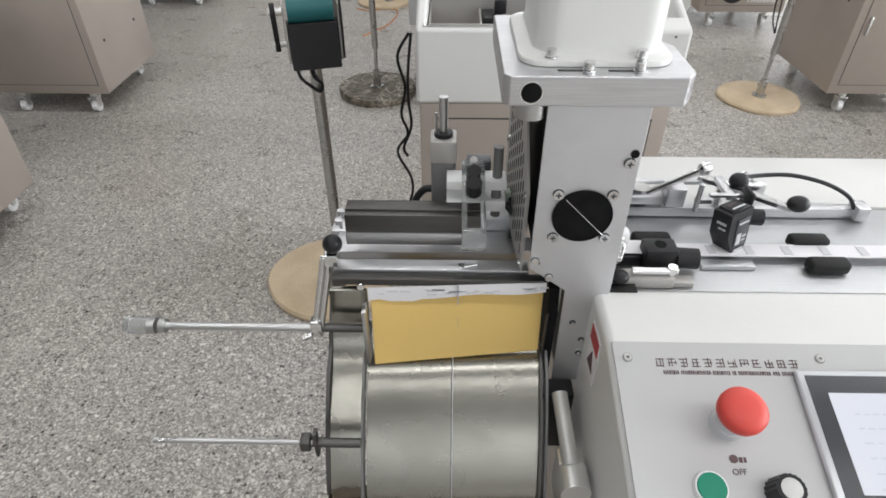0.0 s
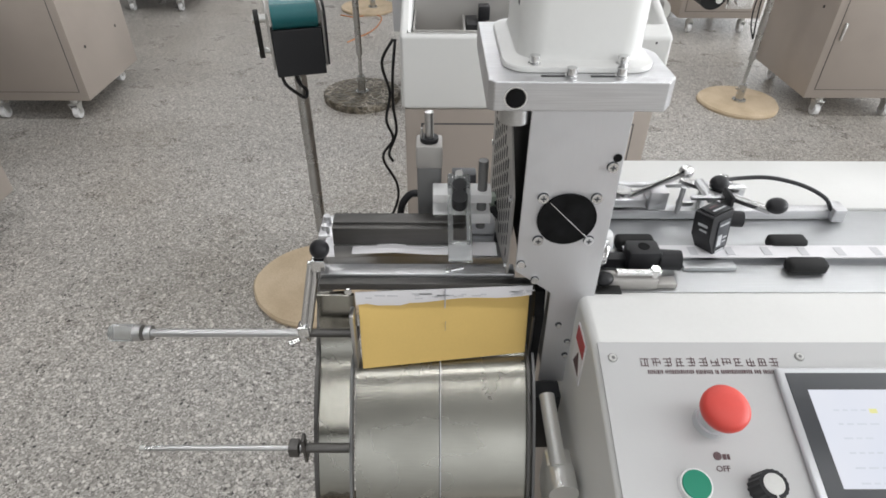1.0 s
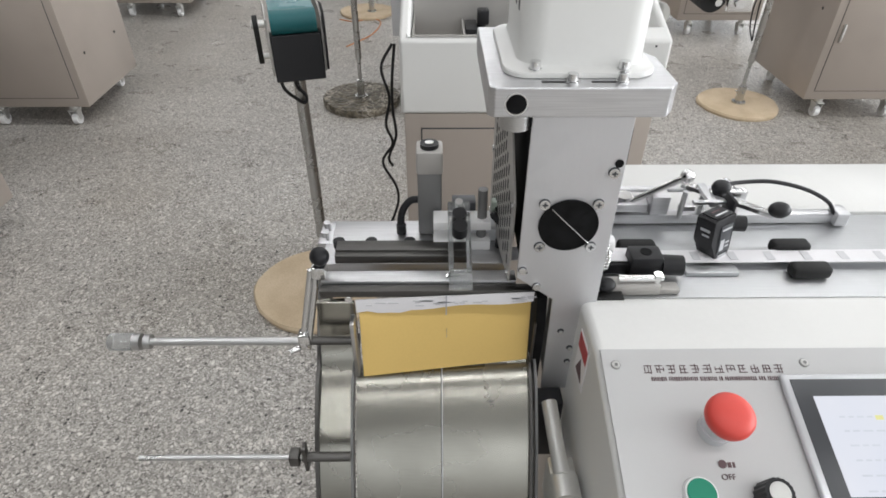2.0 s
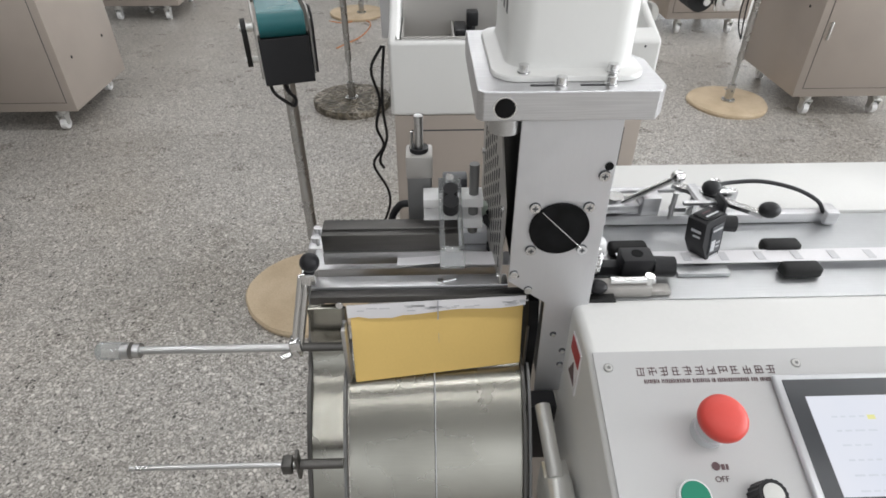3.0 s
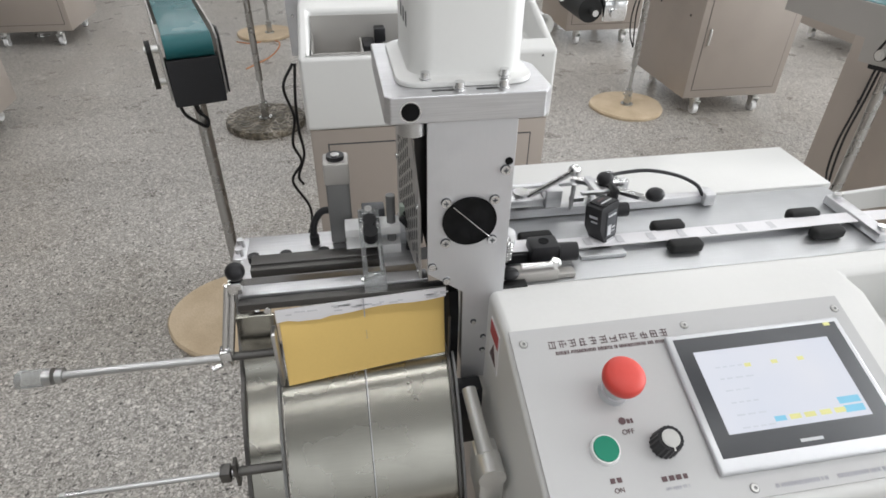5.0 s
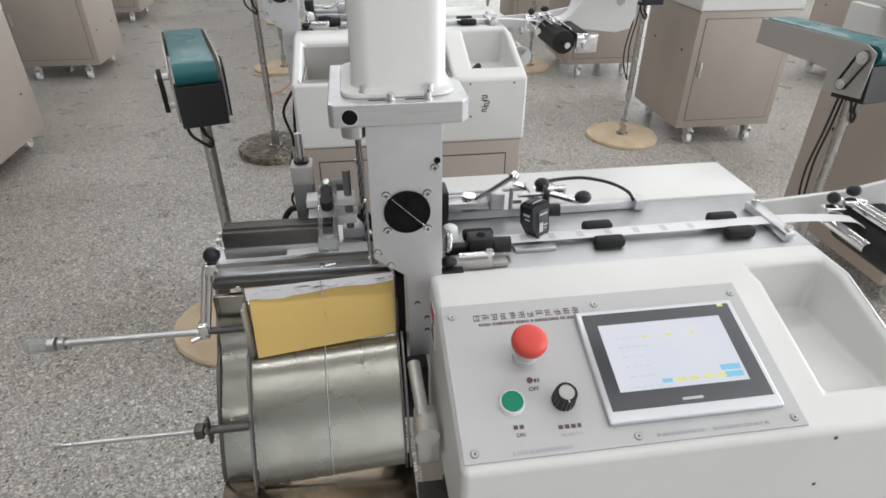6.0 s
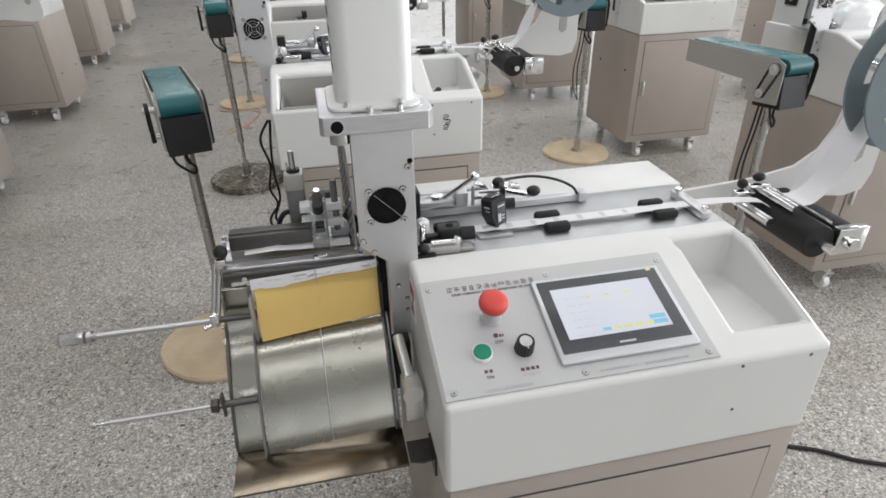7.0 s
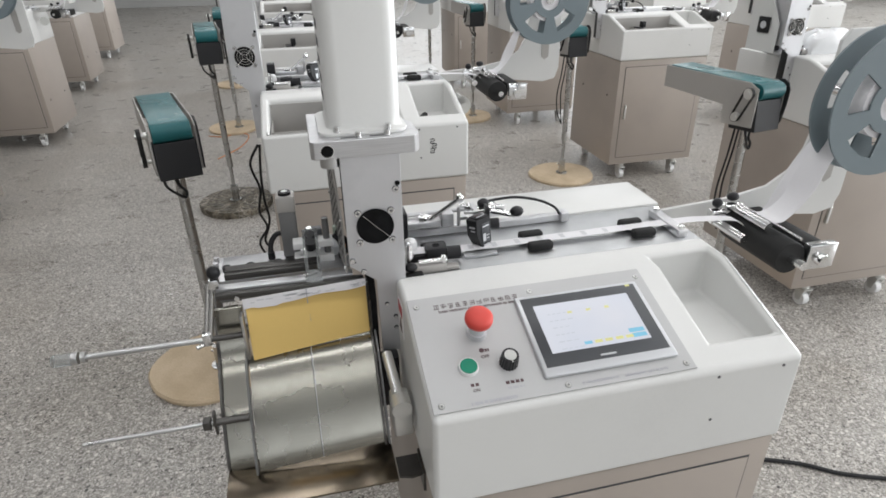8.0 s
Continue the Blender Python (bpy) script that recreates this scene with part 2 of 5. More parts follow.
def add_prism(bm, outline, axis, lo, hi):
    """An outline of two coordinates pushed along the third axis (x: y,z; y: x,z; z: x,y)."""
    def at(p, h):
        return {"x": (h, p[0], p[1]), "y": (p[0], h, p[1]), "z": (p[0], p[1], h)}[axis]
    a = [bm.verts.new(at(p, lo)) for p in outline]
    b = [bm.verts.new(at(p, hi)) for p in outline]
    n = len(outline)
    faces = [bm.faces.new(a), bm.faces.new(b)]
    for i in range(n):
        faces.append(bm.faces.new((a[i], a[(i + 1) % n], b[(i + 1) % n], b[i])))
    bmesh.ops.recalc_face_normals(bm, faces=faces)
    return bm


def smooth_line(points, steps=6):
    """Points of a soft curve through the given points."""
    p = [Vector(q) for q in points]
    p = [p[0] * 2 - p[1]] + p + [p[-1] * 2 - p[-2]]
    out = []
    for i in range(1, len(p) - 2):
        for s in range(steps):
            t = s / steps
            out.append(0.5 * (2 * p[i] + (p[i + 1] - p[i - 1]) * t + (2 * p[i - 1] - 5 * p[i] + 4 * p[i + 1] - p[i + 2]) * t * t
                              + (3 * p[i] - p[i - 1] - 3 * p[i + 1] + p[i + 2]) * t ** 3))
    return out + [p[-2]]


def add_tube(bm, points, r, seg=14, steps=6):
    line = smooth_line(points, steps)
    rings, up = [], Vector((0.12, 0.31, 0.94))
    for i, c in enumerate(line):
        d = (line[min(i + 1, len(line) - 1)] - line[max(i - 1, 0)]).normalized()
        s = d.cross(up)
        s = s.normalized() if s.length > 1e-4 else d.cross(Vector((1, 0, 0))).normalized()
        u = s.cross(d)
        rings.append([bm.verts.new(c + r * (math.cos(a) * s + math.sin(a) * u)) for a in [2 * math.pi * k / seg for k in range(seg)]])
    for a, b in zip(rings, rings[1:]):
        for k in range(seg):
            bm.faces.new((a[k], a[(k + 1) % seg], b[(k + 1) % seg], b[k]))
    bm.faces.new(rings[0][::-1]), bm.faces.new(rings[-1])
    return bm


def add_ribbon(bm, line, axis_lo, axis_hi, thick):
    """A strip that follows a line of (x, z), between two y, with a thickness."""
    top, n = [], len(line)
    for i, (x, z) in enumerate(line):
        a, b = line[max(i - 1, 0)], line[min(i + 1, n - 1)]
        d = Vector((b[0] - a[0], b[1] - a[1])).normalized()
        nx, nz = -d.y * thick, d.x * thick
        top.append([bm.verts.new(q) for q in ((x, axis_lo, z), (x, axis_hi, z), (x + nx, axis_hi, z + nz), (x + nx, axis_lo, z + nz))])
    for a, b in zip(top, top[1:]):
        for k in range(4):
            bm.faces.new((a[k], a[(k + 1) % 4], b[(k + 1) % 4], b[k]))
    bm.faces.new(top[0][::-1]), bm.faces.new(top[-1])
    bmesh.ops.recalc_face_normals(bm, faces=bm.faces[:])
    return bm


def moved(bm, m):
    bmesh.ops.transform(bm, matrix=m, verts=bm.verts)
    return bm


def finish(name, bm, material, bevel=0.0, smooth=29):
    data = bpy.data.meshes.new(name)
    bm.normal_update()
    bm.to_mesh(data)
    bm.free()
    data.materials.append(material)
    data.shade_smooth()
    data.set_sharp_from_angle(angle=radians(smooth))
    ob = new(name, data)
    if bevel:
        mod = ob.modifiers.new("rounding", "BEVEL")
        mod.width, mod.segments, mod.limit_method, mod.angle_limit = bevel, 3, "ANGLE", radians(35)
        mod.harden_normals = True
    return ob


def part(name, bm, material, parent, label="", bevel=0.0, smooth=29):
    ob = finish(name, bm, material, bevel, smooth)
    ob.parent = parent
    return tagged(ob, label)


def parts(name, bm, material, parent, label="", bevel=0.0, smooth=29):
    """One part for each separate piece of bm; pieces that touch stay together."""
    bm.verts.ensure_lookup_table()
    left, lumps = set(bm.verts), []
    while left:
        todo = [left.pop()]
        lump = set(todo)
        while todo:
            for e in todo.pop().link_edges:
                for v in e.verts:
                    if v in left:
                        left.discard(v), lump.add(v), todo.append(v)
        lo = [min(v.co[i] for v in lump) - 0.0008 for i in range(3)]
        hi = [max(v.co[i] for v in lump) + 0.0008 for i in range(3)]
        near = [q for q in lumps if all(q[1][i] <= hi[i] and q[2][i] >= lo[i] for i in range(3))]
        for q in near:
            lump |= q[0]
            lo, hi = [min(a, b) for a, b in zip(lo, q[1])], [max(a, b) for a, b in zip(hi, q[2])]
            lumps.remove(q)
        lumps.append((lump, lo, hi))
    made = []
    for lump, lo, hi in sorted(lumps, key=lambda q: q[1]):
        one, twin = mesh(), {}
        for v in sorted(lump, key=lambda q: q.index):
            twin[v] = one.verts.new(v.co)
        for f in {f for v in lump for f in v.link_faces}:
            one.faces.new([twin[v] for v in f.verts])
        bmesh.ops.recalc_face_normals(one, faces=one.faces[:])
        made.append(part(name, one, material, parent, label, bevel, smooth))
    bm.free()
    return made


def thing(name, label, category, m=None, group="", kind=""):
    ob = new(name)
    ob.empty_display_size = 0.05
    ob.matrix_basis = m or Matrix()
    return tagged(ob, label, category, group, kind)


def circle(cx, cy, r, n=24, a0=0.0, a1=2 * math.pi):
    return [(cx + r * math.cos(a0 + (a1 - a0) * k / n), cy + r * math.sin(a0 + (a1 - a0) * k / n)) for k in range(n)]


# ---------------- the hall ----------------
def hall():
    bm = add_box(mesh(), (-12, -9, -0.2), (14, 16, 0.0))
    tagged(finish("floor", bm, FLOOR), "grey terrazzo floor with pale and dark stone chips", "floor", kind="structure")
    bm = add_box(mesh(), (-12.2, -9.2, CEIL), (14.2, 16.2, CEIL + 0.2))
    tagged(finish("ceiling", bm, ROOF), "plain grey hall ceiling", "ceiling", kind="structure")
    for name, lo, hi in (("wall_west", (-12.2, -9, 0), (-12, 16, CEIL)),):
        tagged(finish(name, add_box(mesh(), lo, hi), WALLPAINT), "plain painted hall wall", "wall", kind="structure")
    # south and north window bands are openings added for the fill lamps
    bm = add_box(mesh(), (-12.2, -9.2, 0), (14.2, -9, WIN_LO))
    add_box(bm, (-12.2, -9.2, WIN_HI), (14.2, -9, CEIL))
    add_box(bm, (-12.2, -9.2, WIN_LO), (-3.2, -9, WIN_HI))
    add_box(bm, (9.2, -9.2, WIN_LO), (14.2, -9, WIN_HI))
    tagged(finish("wall_south", bm, WALLPAINT), "off-white hall wall out of view, with windows added for light", "wall", kind="structure")
    bm = add_box(mesh(), (-12.2, 16, 0), (14.2, 16.2, WIN_LO))
    add_box(bm, (-12.2, 16, WIN_HI), (14.2, 16.2, CEIL))
    add_box(bm, (-12.2, 16, WIN_LO), (-1.2, 16.2, WIN_HI))
    add_box(bm, (11.2, 16, WIN_LO), (14.2, 16.2, WIN_HI))
    tagged(finish("wall_north", bm, WALLPAINT), "off-white hall wall out of view, with windows added for light", "wall", kind="structure")
    # the east wall carries a band of windows between sill and lintel
    bm = add_box(mesh(), (14, -9, 0), (14.2, 16, WIN_LO))
    add_box(bm, (14, -9, WIN_HI), (14.2, 16, CEIL))
    add_box(bm, (14, -9, WIN_LO), (14.2, -7.0, WIN_HI))
    add_box(bm, (14, 8.0, WIN_LO), (14.2, 16, WIN_HI))
    tagged(finish("wall_east", bm, WALLPAINT), "off-white hall wall out of view, with windows added for light", "wall", kind="structure")


hall()


# ---------------- label machine ----------------
SLOPE = math.atan2(0.053, 0.159)
PANEL_M = Matrix.Translation((0, 0.002, 0.8288)) @ Matrix.Rotation(SLOPE, 4, "X")
X0, X1, YF, YB = -0.016, 0.546, -0.174, 0.097
Z_BASE, Z_TOP, BEND = 0.609, 0.834, 0.020


def console_z(y):
    return Z_TOP if y > BEND else Z_TOP + (y - BEND) * math.tan(SLOPE)


def console_shell(holes):
    """Moulded console with wells cut in its sloping top; holes: (x0, x1, y0, y1, floor z)."""
    bm = mesh()
    xs = sorted({X0, X1, *[v for h in holes for v in h[:2]]})
    ys = sorted({YF, BEND, YB, *[v for h in holes for v in h[2:4]]})
    spots = {}

    def vert(x, y, z):
        key = (round(x, 4), round(y, 4), round(z, 4))
        if key not in spots:
            spots[key] = bm.verts.new(key)
        return spots[key]

    def well(i, j):
        if not (0 <= i < len(xs) - 1 and 0 <= j < len(ys) - 1):
            return None
        cx, cy = (xs[i] + xs[i + 1]) / 2, (ys[j] + ys[j + 1]) / 2
        for h in holes:
            if h[0] < cx < h[1] and h[2] < cy < h[3]:
                return h
        return None

    for i in range(len(xs) - 1):
        for j in range(len(ys) - 1):
            xa, xb, ya, yb = xs[i], xs[i + 1], ys[j], ys[j + 1]
            h = well(i, j)
            corner = [(xa, ya), (xb, ya), (xb, yb), (xa, yb)]
            bm.faces.new([vert(x, y, console_z(y) if h is None else h[4]) for x, y in corner])
            for (p, q, di, dj) in ((0, 1, 0, -1), (1, 2, 1, 0), (2, 3, 0, 1), (3, 0, -1, 0)):
                a, b = corner[p], corner[q]
                ni, nj = i + di, j + dj
                edge = not (0 <= ni < len(xs) - 1 and 0 <= nj < len(ys) - 1)
                if edge:
                    bm.faces.new([vert(*a, console_z(a[1]) if h is None else h[4]), vert(*b, console_z(b[1]) if h is None else h[4]),
                                  vert(*b, Z_BASE), vert(*a, Z_BASE)])
                elif h is not None and well(ni, nj) is None:
                    bm.faces.new([vert(*a, h[4]), vert(*b, h[4]), vert(*b, console_z(b[1])), vert(*a, console_z(a[1]))])
    bm.faces.new([vert(x, YF, Z_BASE) for x in xs] + [vert(X1, y, Z_BASE) for y in ys[1:]] + [vert(x, YB, Z_BASE) for x in xs[-2::-1]]
                 + [vert(X0, y, Z_BASE) for y in ys[-2:0:-1]])
    bmesh.ops.recalc_face_normals(bm, faces=bm.faces[:])
    return bm


TALLER = 0.10
TRAY = (0.416, 0.528, -0.128, 0.056, 0.745)


def add_caster(thing_ob, x, y, low):
    down = Matrix.Translation((0, 0, -low))
    bm = add_cyl(mesh(), (x, y, 0.075), (x, y, 0.098), 0.019, 16)
    add_box(bm, (x - 0.022, y - 0.026, 0.070), (x + 0.022, y + 0.026, 0.078), 0.003)
    for s in (-1, 1):
        add_prism(bm, [(y - 0.024, 0.074), (y + 0.024, 0.074), (y + 0.008, 0.026), (y - 0.010, 0.026)], "x", x + s * 0.018 - 0.002, x + s * 0.018 + 0.002)
    fork = part("caster", moved(bm, down), CASTER, thing_ob, "zinc swivel caster")
    bm = add_cyl(mesh(), (x - 0.014, y, 0.029), (x + 0.014, y, 0.029), 0.029, 24)
    part("wheel", moved(bm, down), NYLON, fork, bevel=0.004)


def cabinet(ob, low):
    bm = add_box(mesh(), (X0 + 0.006, YF + 0.004, 0.100 - low), (X1 - 0.006, 0.386, Z_BASE), 0.004)
    part("cabinet_body", bm, BEIGE, ob, "beige powder-coated steel cabinet", smooth=30)
    bm = add_box(mesh(), (X0 + 0.045, -0.1725, 0.145 - low), (X1 - 0.045, -0.1706, 0.572), 0.0008)
    door = part("cabinet_door", bm, BEIGE, ob)
    bm = add_box(mesh(), (X0 + 0.042, -0.1705, 0.142 - low), (X1 - 0.042, -0.1692, 0.575))
    part("door_gap", bm, DKGREY, ob)
    bm = add_box(mesh(), (X0 + 0.060, -0.184, 0.28), (X0 + 0.072, -0.1727, 0.36), 0.004)
    part("handle", bm, CASTER, door, "narrow metal pull handle")
    bm = mesh()
    for y in (-0.06, 0.26):
        add_cyl(bm, (X1 - 0.008, y, 0.22), (X1 - 0.004, y, 0.22), 0.007, 12)
        add_cyl(bm, (X0 + 0.004, y, 0.40), (X0 + 0.0075, y, 0.40), 0.007, 12)
    parts("cable_hole", bm, BLACK, ob)
    for x in (0.090, 0.440):
        for y in (-0.135, 0.345):
            add_caster(ob, x, y, low)


def deck(ob):
    bm = add_box(mesh(), (X0 + 0.004, YB + 0.002, Z_BASE), (X1 - 0.004, 0.386, 0.818), 0.004)
    part("deck_case", bm, WHITE, ob, "white enamelled rear case")
    bm = add_box(mesh(), (X0 + 0.03, 0.262, 0.8185), (0.563, 0.391, 0.831), 0.004)
    part("rear_table", bm, WHITE, ob, "white rear table top")
    bm = add_box(mesh(), (X0 + 0.01, 0.099, 0.8185), (0.550, 0.260, 0.828), 0.0015)
    part("deck_plate", bm, DECKSTEEL, ob, "satin steel feed deck")
    for y, x0 in ((0.180, 0.226), (0.136, 0.228), (0.180, 0.426), (0.136, 0.430), (0.180, 0.044)):
        bm = add_box(mesh(), (x0, y - 0.0095, 0.8285), (x0 + 0.045, y + 0.0085, 0.844), 0.005, 3)
        part("guide_block", bm, RUBBER, ob, "black rubber strip guide block")
    bm = add_box(mesh(), (0.510, 0.112, 0.8285), (0.530, 0.216, 0.842), 0.002)
    part("end_bar", bm, ALU_X, ob, "aluminium bar across the strip")
    bm = mesh()
    for y in (0.122, 0.206):
        add_cyl(bm, (0.520, y, 0.842), (0.520, y, 0.848), 0.006, 12)
    parts("bar_screw", bm, CHROME, ob)
    # long slide rail with its end block, hose and clamp levers
    bm = add_box(mesh(), (0.02, 0.238, 0.829), (0.332, 0.252, 0.842), 0.001)
    add_box(bm, (0.331, 0.230, 0.829), (0.348, 0.254, 0.848), 0.003)
    part("slide_rail", bm, ALU_X, ob, "machined aluminium slide rail")
    bm = add_tube(mesh(), [(0.178, 0.234, 0.888), (0.205, 0.244, 0.886), (0.245, 0.248, 0.884), (0.288, 0.246, 0.874), (0.320, 0.243, 0.858), (0.332, 0.240, 0.842)], 0.0026)
    part("hose", bm, BLACK, ob, "thin black air hose")
    bm = add_cyl(mesh(), (0.075, 0.246, 0.858), (0.125, 0.230, 0.900), 0.004, 10)
    add_ball(bm, (0.128, 0.229, 0.903), 0.0085)
    add_cyl(bm, (0.066, 0.252, 0.846), (0.066, 0.252, 0.864), 0.011, 16)
    parts("clamp_lever", bm, CHROME, ob, "chrome clamp lever")
    bm = add_box(mesh(), (0.02, 0.238, 0.846), (0.095, 0.262, 0.858), 0.002)
    add_box(bm, (0.095, 0.232, 0.846), (0.118, 0.256, 0.872), 0.002)
    add_cyl(bm, (0.02, 0.268, 0.862), (0.19, 0.268, 0.862), 0.004, 10)
    parts("slide_block", bm, ALU_X, ob, "aluminium slide block")
    bm = add_prism(mesh(), [(0.134, 0.252), (0.142, 0.260), (0.222, 0.190), (0.216, 0.182)], "z", 0.874, 0.879)
    add_cyl(bm, (0.162, 0.242, 0.843), (0.162, 0.242, 0.874), 0.006, 12)
    add_box(bm, (0.186, 0.252, 0.846), (0.222, 0.262, 0.868), 0.002)
    add_cyl(bm, (0.205, 0.262, 0.858), (0.205, 0.285, 0.858), 0.010, 16)
    parts("swing_arm", bm, CHROME, ob, "steel swing arm")
    bm = add_ball(mesh(), (0.173, 0.230, 0.887), 0.0105, (1.1, 1, 0.9))
    add_ball(bm, (0.221, 0.182, 0.886), 0.0105, (1.2, 1, 0.9))
    parts("grip", bm, BLACK, ob, "black ball grip")


def sensor(ob):
    """Strip sensor: black head with printed faces on a thin bracket."""
    m = pose(0.147, 0.170, 0.866, -6, 0, 32)
    bm = add_prism(mesh(), [(-0.018, -0.008), (-0.018, 0.020), (-0.015, 0.022), (0.018, 0.022), (0.018, -0.024), (0.014, -0.034), (-0.004, -0.034)], "y", -0.012, 0.012)
    add_box(bm, (-0.014, -0.010, 0.0218), (0.014, 0.010, 0.0245), 0.001)
    body = part("sensor_head", moved(bm, m), BLACK, ob, "black strip sensor head", bevel=0.0015)
    bm = moved(add_box(mesh(), (-0.006, -0.0130, -0.024), (0.014, -0.0121, 0.012), 0.0003), m)
    part("sensor_face", bm, DKGREY, body)
    bm = mesh()
    add_box(bm, (-0.004, -0.0137, -0.020), (0.003, -0.0131, -0.006))
    add_box(bm, (0.005, -0.0137, -0.012), (0.012, -0.0131, -0.010))
    add_box(bm, (0.005, -0.0137, -0.017), (0.011, -0.0131, -0.0155))
    add_box(bm, (-0.004, -0.0137, 0.006), (0.012, -0.0131, 0.008))
    add_box(bm, (-0.002, -0.0126, -0.031), (0.013, -0.0121, -0.027))
    add_box(bm, (-0.0186, -0.007, 0.006), (-0.0180, 0.005, 0.009))
    add_box(bm, (-0.0186, -0.007, 0.000), (-0.0180, 0.002, 0.002))
    add_box(bm, (-0.010, -0.006, 0.0246), (0.010, -0.004, 0.0250))
    parts("face_print", moved(bm, m), SILVER, body)
    bm = moved(add_box(mesh(), (-0.008, 0.001, 0.0246), (0.006, 0.0028, 0.0250)), m)
    part("red_print", bm, INK, body)
    bm = add_box(mesh(), (0.166, 0.180, 0.850), (0.170, 0.204, 0.898), 0.001)
    part("side_tab", bm, BLACK, ob)
    bm = add_box(mesh(), (0.128, 0.196, 0.884), (0.172, 0.202, 0.888), 0.0008)
    add_box(bm, (0.150, 0.200, 0.878), (0.160, 0.246, 0.884), 0.0008)
    add_cyl(bm, (0.120, 0.206, 0.860), (0.120, 0.206, 0.896), 0.003, 10)
    add_box(bm, (0.118, 0.204, 0.870), (0.136, 0.212, 0.876), 0.0008)
    parts("sensor_bracket", bm, ALU_X, ob)
    bm = add_cyl(mesh(), (0.172, 0.186, 0.866), (0.188, 0.184, 0.866), 0.0095, 14)
    part("sensor_knob", bm, BLACK, ob)
    bm = add_box(mesh(), (0.112, 0.134, 0.8286), (0.172, 0.148, 0.834), 0.001)
    part("strip_shoe", bm, DECKSTEEL, ob, "polished strip shoe under the sensor")


def feed_clamps(ob):
    """Nip clamps where the strip runs under the column."""
    bm = add_box(mesh(), (0.002, 0.101, 0.829), (0.072, 0.119, 0.843), 0.002)
    add_box(bm, (0.072, 0.103, 0.829), (0.094, 0.117, 0.836), 0.0015)
    parts("nip_block", bm, GREYMETAL, ob, "pale grey nip block")
    bm = add_cyl(mesh(), (0.026, 0.108, 0.848), (0.074, 0.108, 0.848), 0.0042, 14)
    add_cyl(bm, (0.068, 0.108, 0.843), (0.068, 0.108, 0.854), 0.0048, 14)
    add_cyl(bm, (0.014, 0.128, 0.843), (0.014, 0.128, 0.876), 0.0030, 10)
    parts("spring_rod", bm, CHROME, ob, "chromed rod")
    coil = [(0.014 + 0.0056 * math.cos(k * 1.0472), 0.128 + 0.0056 * math.sin(k * 1.0472), 0.8455 + 0.00068 * k) for k in range(37)]
    part("coil_spring", add_tube(mesh(), coil, 0.0010, 6, 2), CHROME, ob, "bright coil spring")
    bm = add_cyl(mesh(), (0.022, 0.160, 0.846), (0.022, 0.160, 0.862), 0.0125, 20, 0.0105)
    add_ball(bm, (0.022, 0.160, 0.862), 0.0105, (1, 1, 0.5))
    add_cyl(bm, (0.022, 0.160, 0.829), (0.022, 0.160, 0.847), 0.006, 14)
    parts("nip_screw_knob", bm, NYLON, ob, "white plastic screw knob")
    bm = add_box(mesh(), (0.012, 0.134, 0.832), (0.046, 0.148, 0.846), 0.002)
    add_box(bm, (0.044, 0.126, 0.829), (0.080, 0.152, 0.860), 0.003)
    add_cyl(bm, (0.080, 0.134, 0.846), (0.103, 0.132, 0.846), 0.0115, 18)
    parts("nip_arm", bm, BLACK, ob, "black nip arm with a round knob")
    bm = add_cyl(mesh(), (0.062, 0.139, 0.860), (0.062, 0.139, 0.8606), 0.0065, 16)
    part("arm_socket", bm, SHADEBLACK, ob)
    # the console's corner notch is not cut; a black box paints its shade
    part("notch_shade", add_box(mesh(), (-0.010, 0.0885, 0.8336), (0.030, 0.1008, 0.8362), 0.0006), RUBBER, ob, "black patch for the dark notch at the console corner")
    bm = add_ball(mesh(), (0.012, 0.104, 0.843), 0.0095, (1.2, 1, 0.8))
    add_box(bm, (0.006, 0.222, 0.829), (0.030, 0.262, 0.885), 0.002)
    parts("nip_grip", bm, BLACK, ob)


def label_strip(ob):
    """Printed strip that runs from the reel over the rollers and along the deck."""
    line = [(0.05, 0.8365), (0.30, 0.8365), (0.52, 0.838), (0.60, 0.835), (0.665, 0.826), (0.70, 0.80), (0.735, 0.83), (0.765, 0.90), (0.80, 0.96), (0.84, 1.0)]
    line = [(v.x, v.z) for v in smooth_line([(x, 0, z) for x, z in line], 5)]
    strip = part("label_strip", add_ribbon(mesh(), line, 0.149, 0.172, 0.0006), PAPER, ob, "white paper label strip with grey print")
    drop = [(0.700, 0.842), (0.722, 0.846), (0.746, 0.870), (0.768, 0.915), (0.790, 0.960), (0.806, 1.000)]
    drop = [(v.x, v.z) for v in smooth_line([(x, 0, z) for x, z in drop], 5)]
    bm = add_ribbon(mesh(), drop, 0.094, 0.148, 0.0006)
    for v in bm.verts:
        v.co.x += 0.004 * math.sin(v.co.z * 60 + v.co.y * 40)
    part("hanging_paper", bm, PAPER, ob, "crumpled white paper hanging from the reel")
    bm = mesh()
    for k in range(10):
        x = 0.125 + 0.043 * k
        if x < 0.50:
            add_box(bm, (x, 0.153, 0.8374), (x + 0.009, 0.168, 0.8378))
    tagged(part("strip_print", bm, PALEPRINT, strip), kind="stuff")


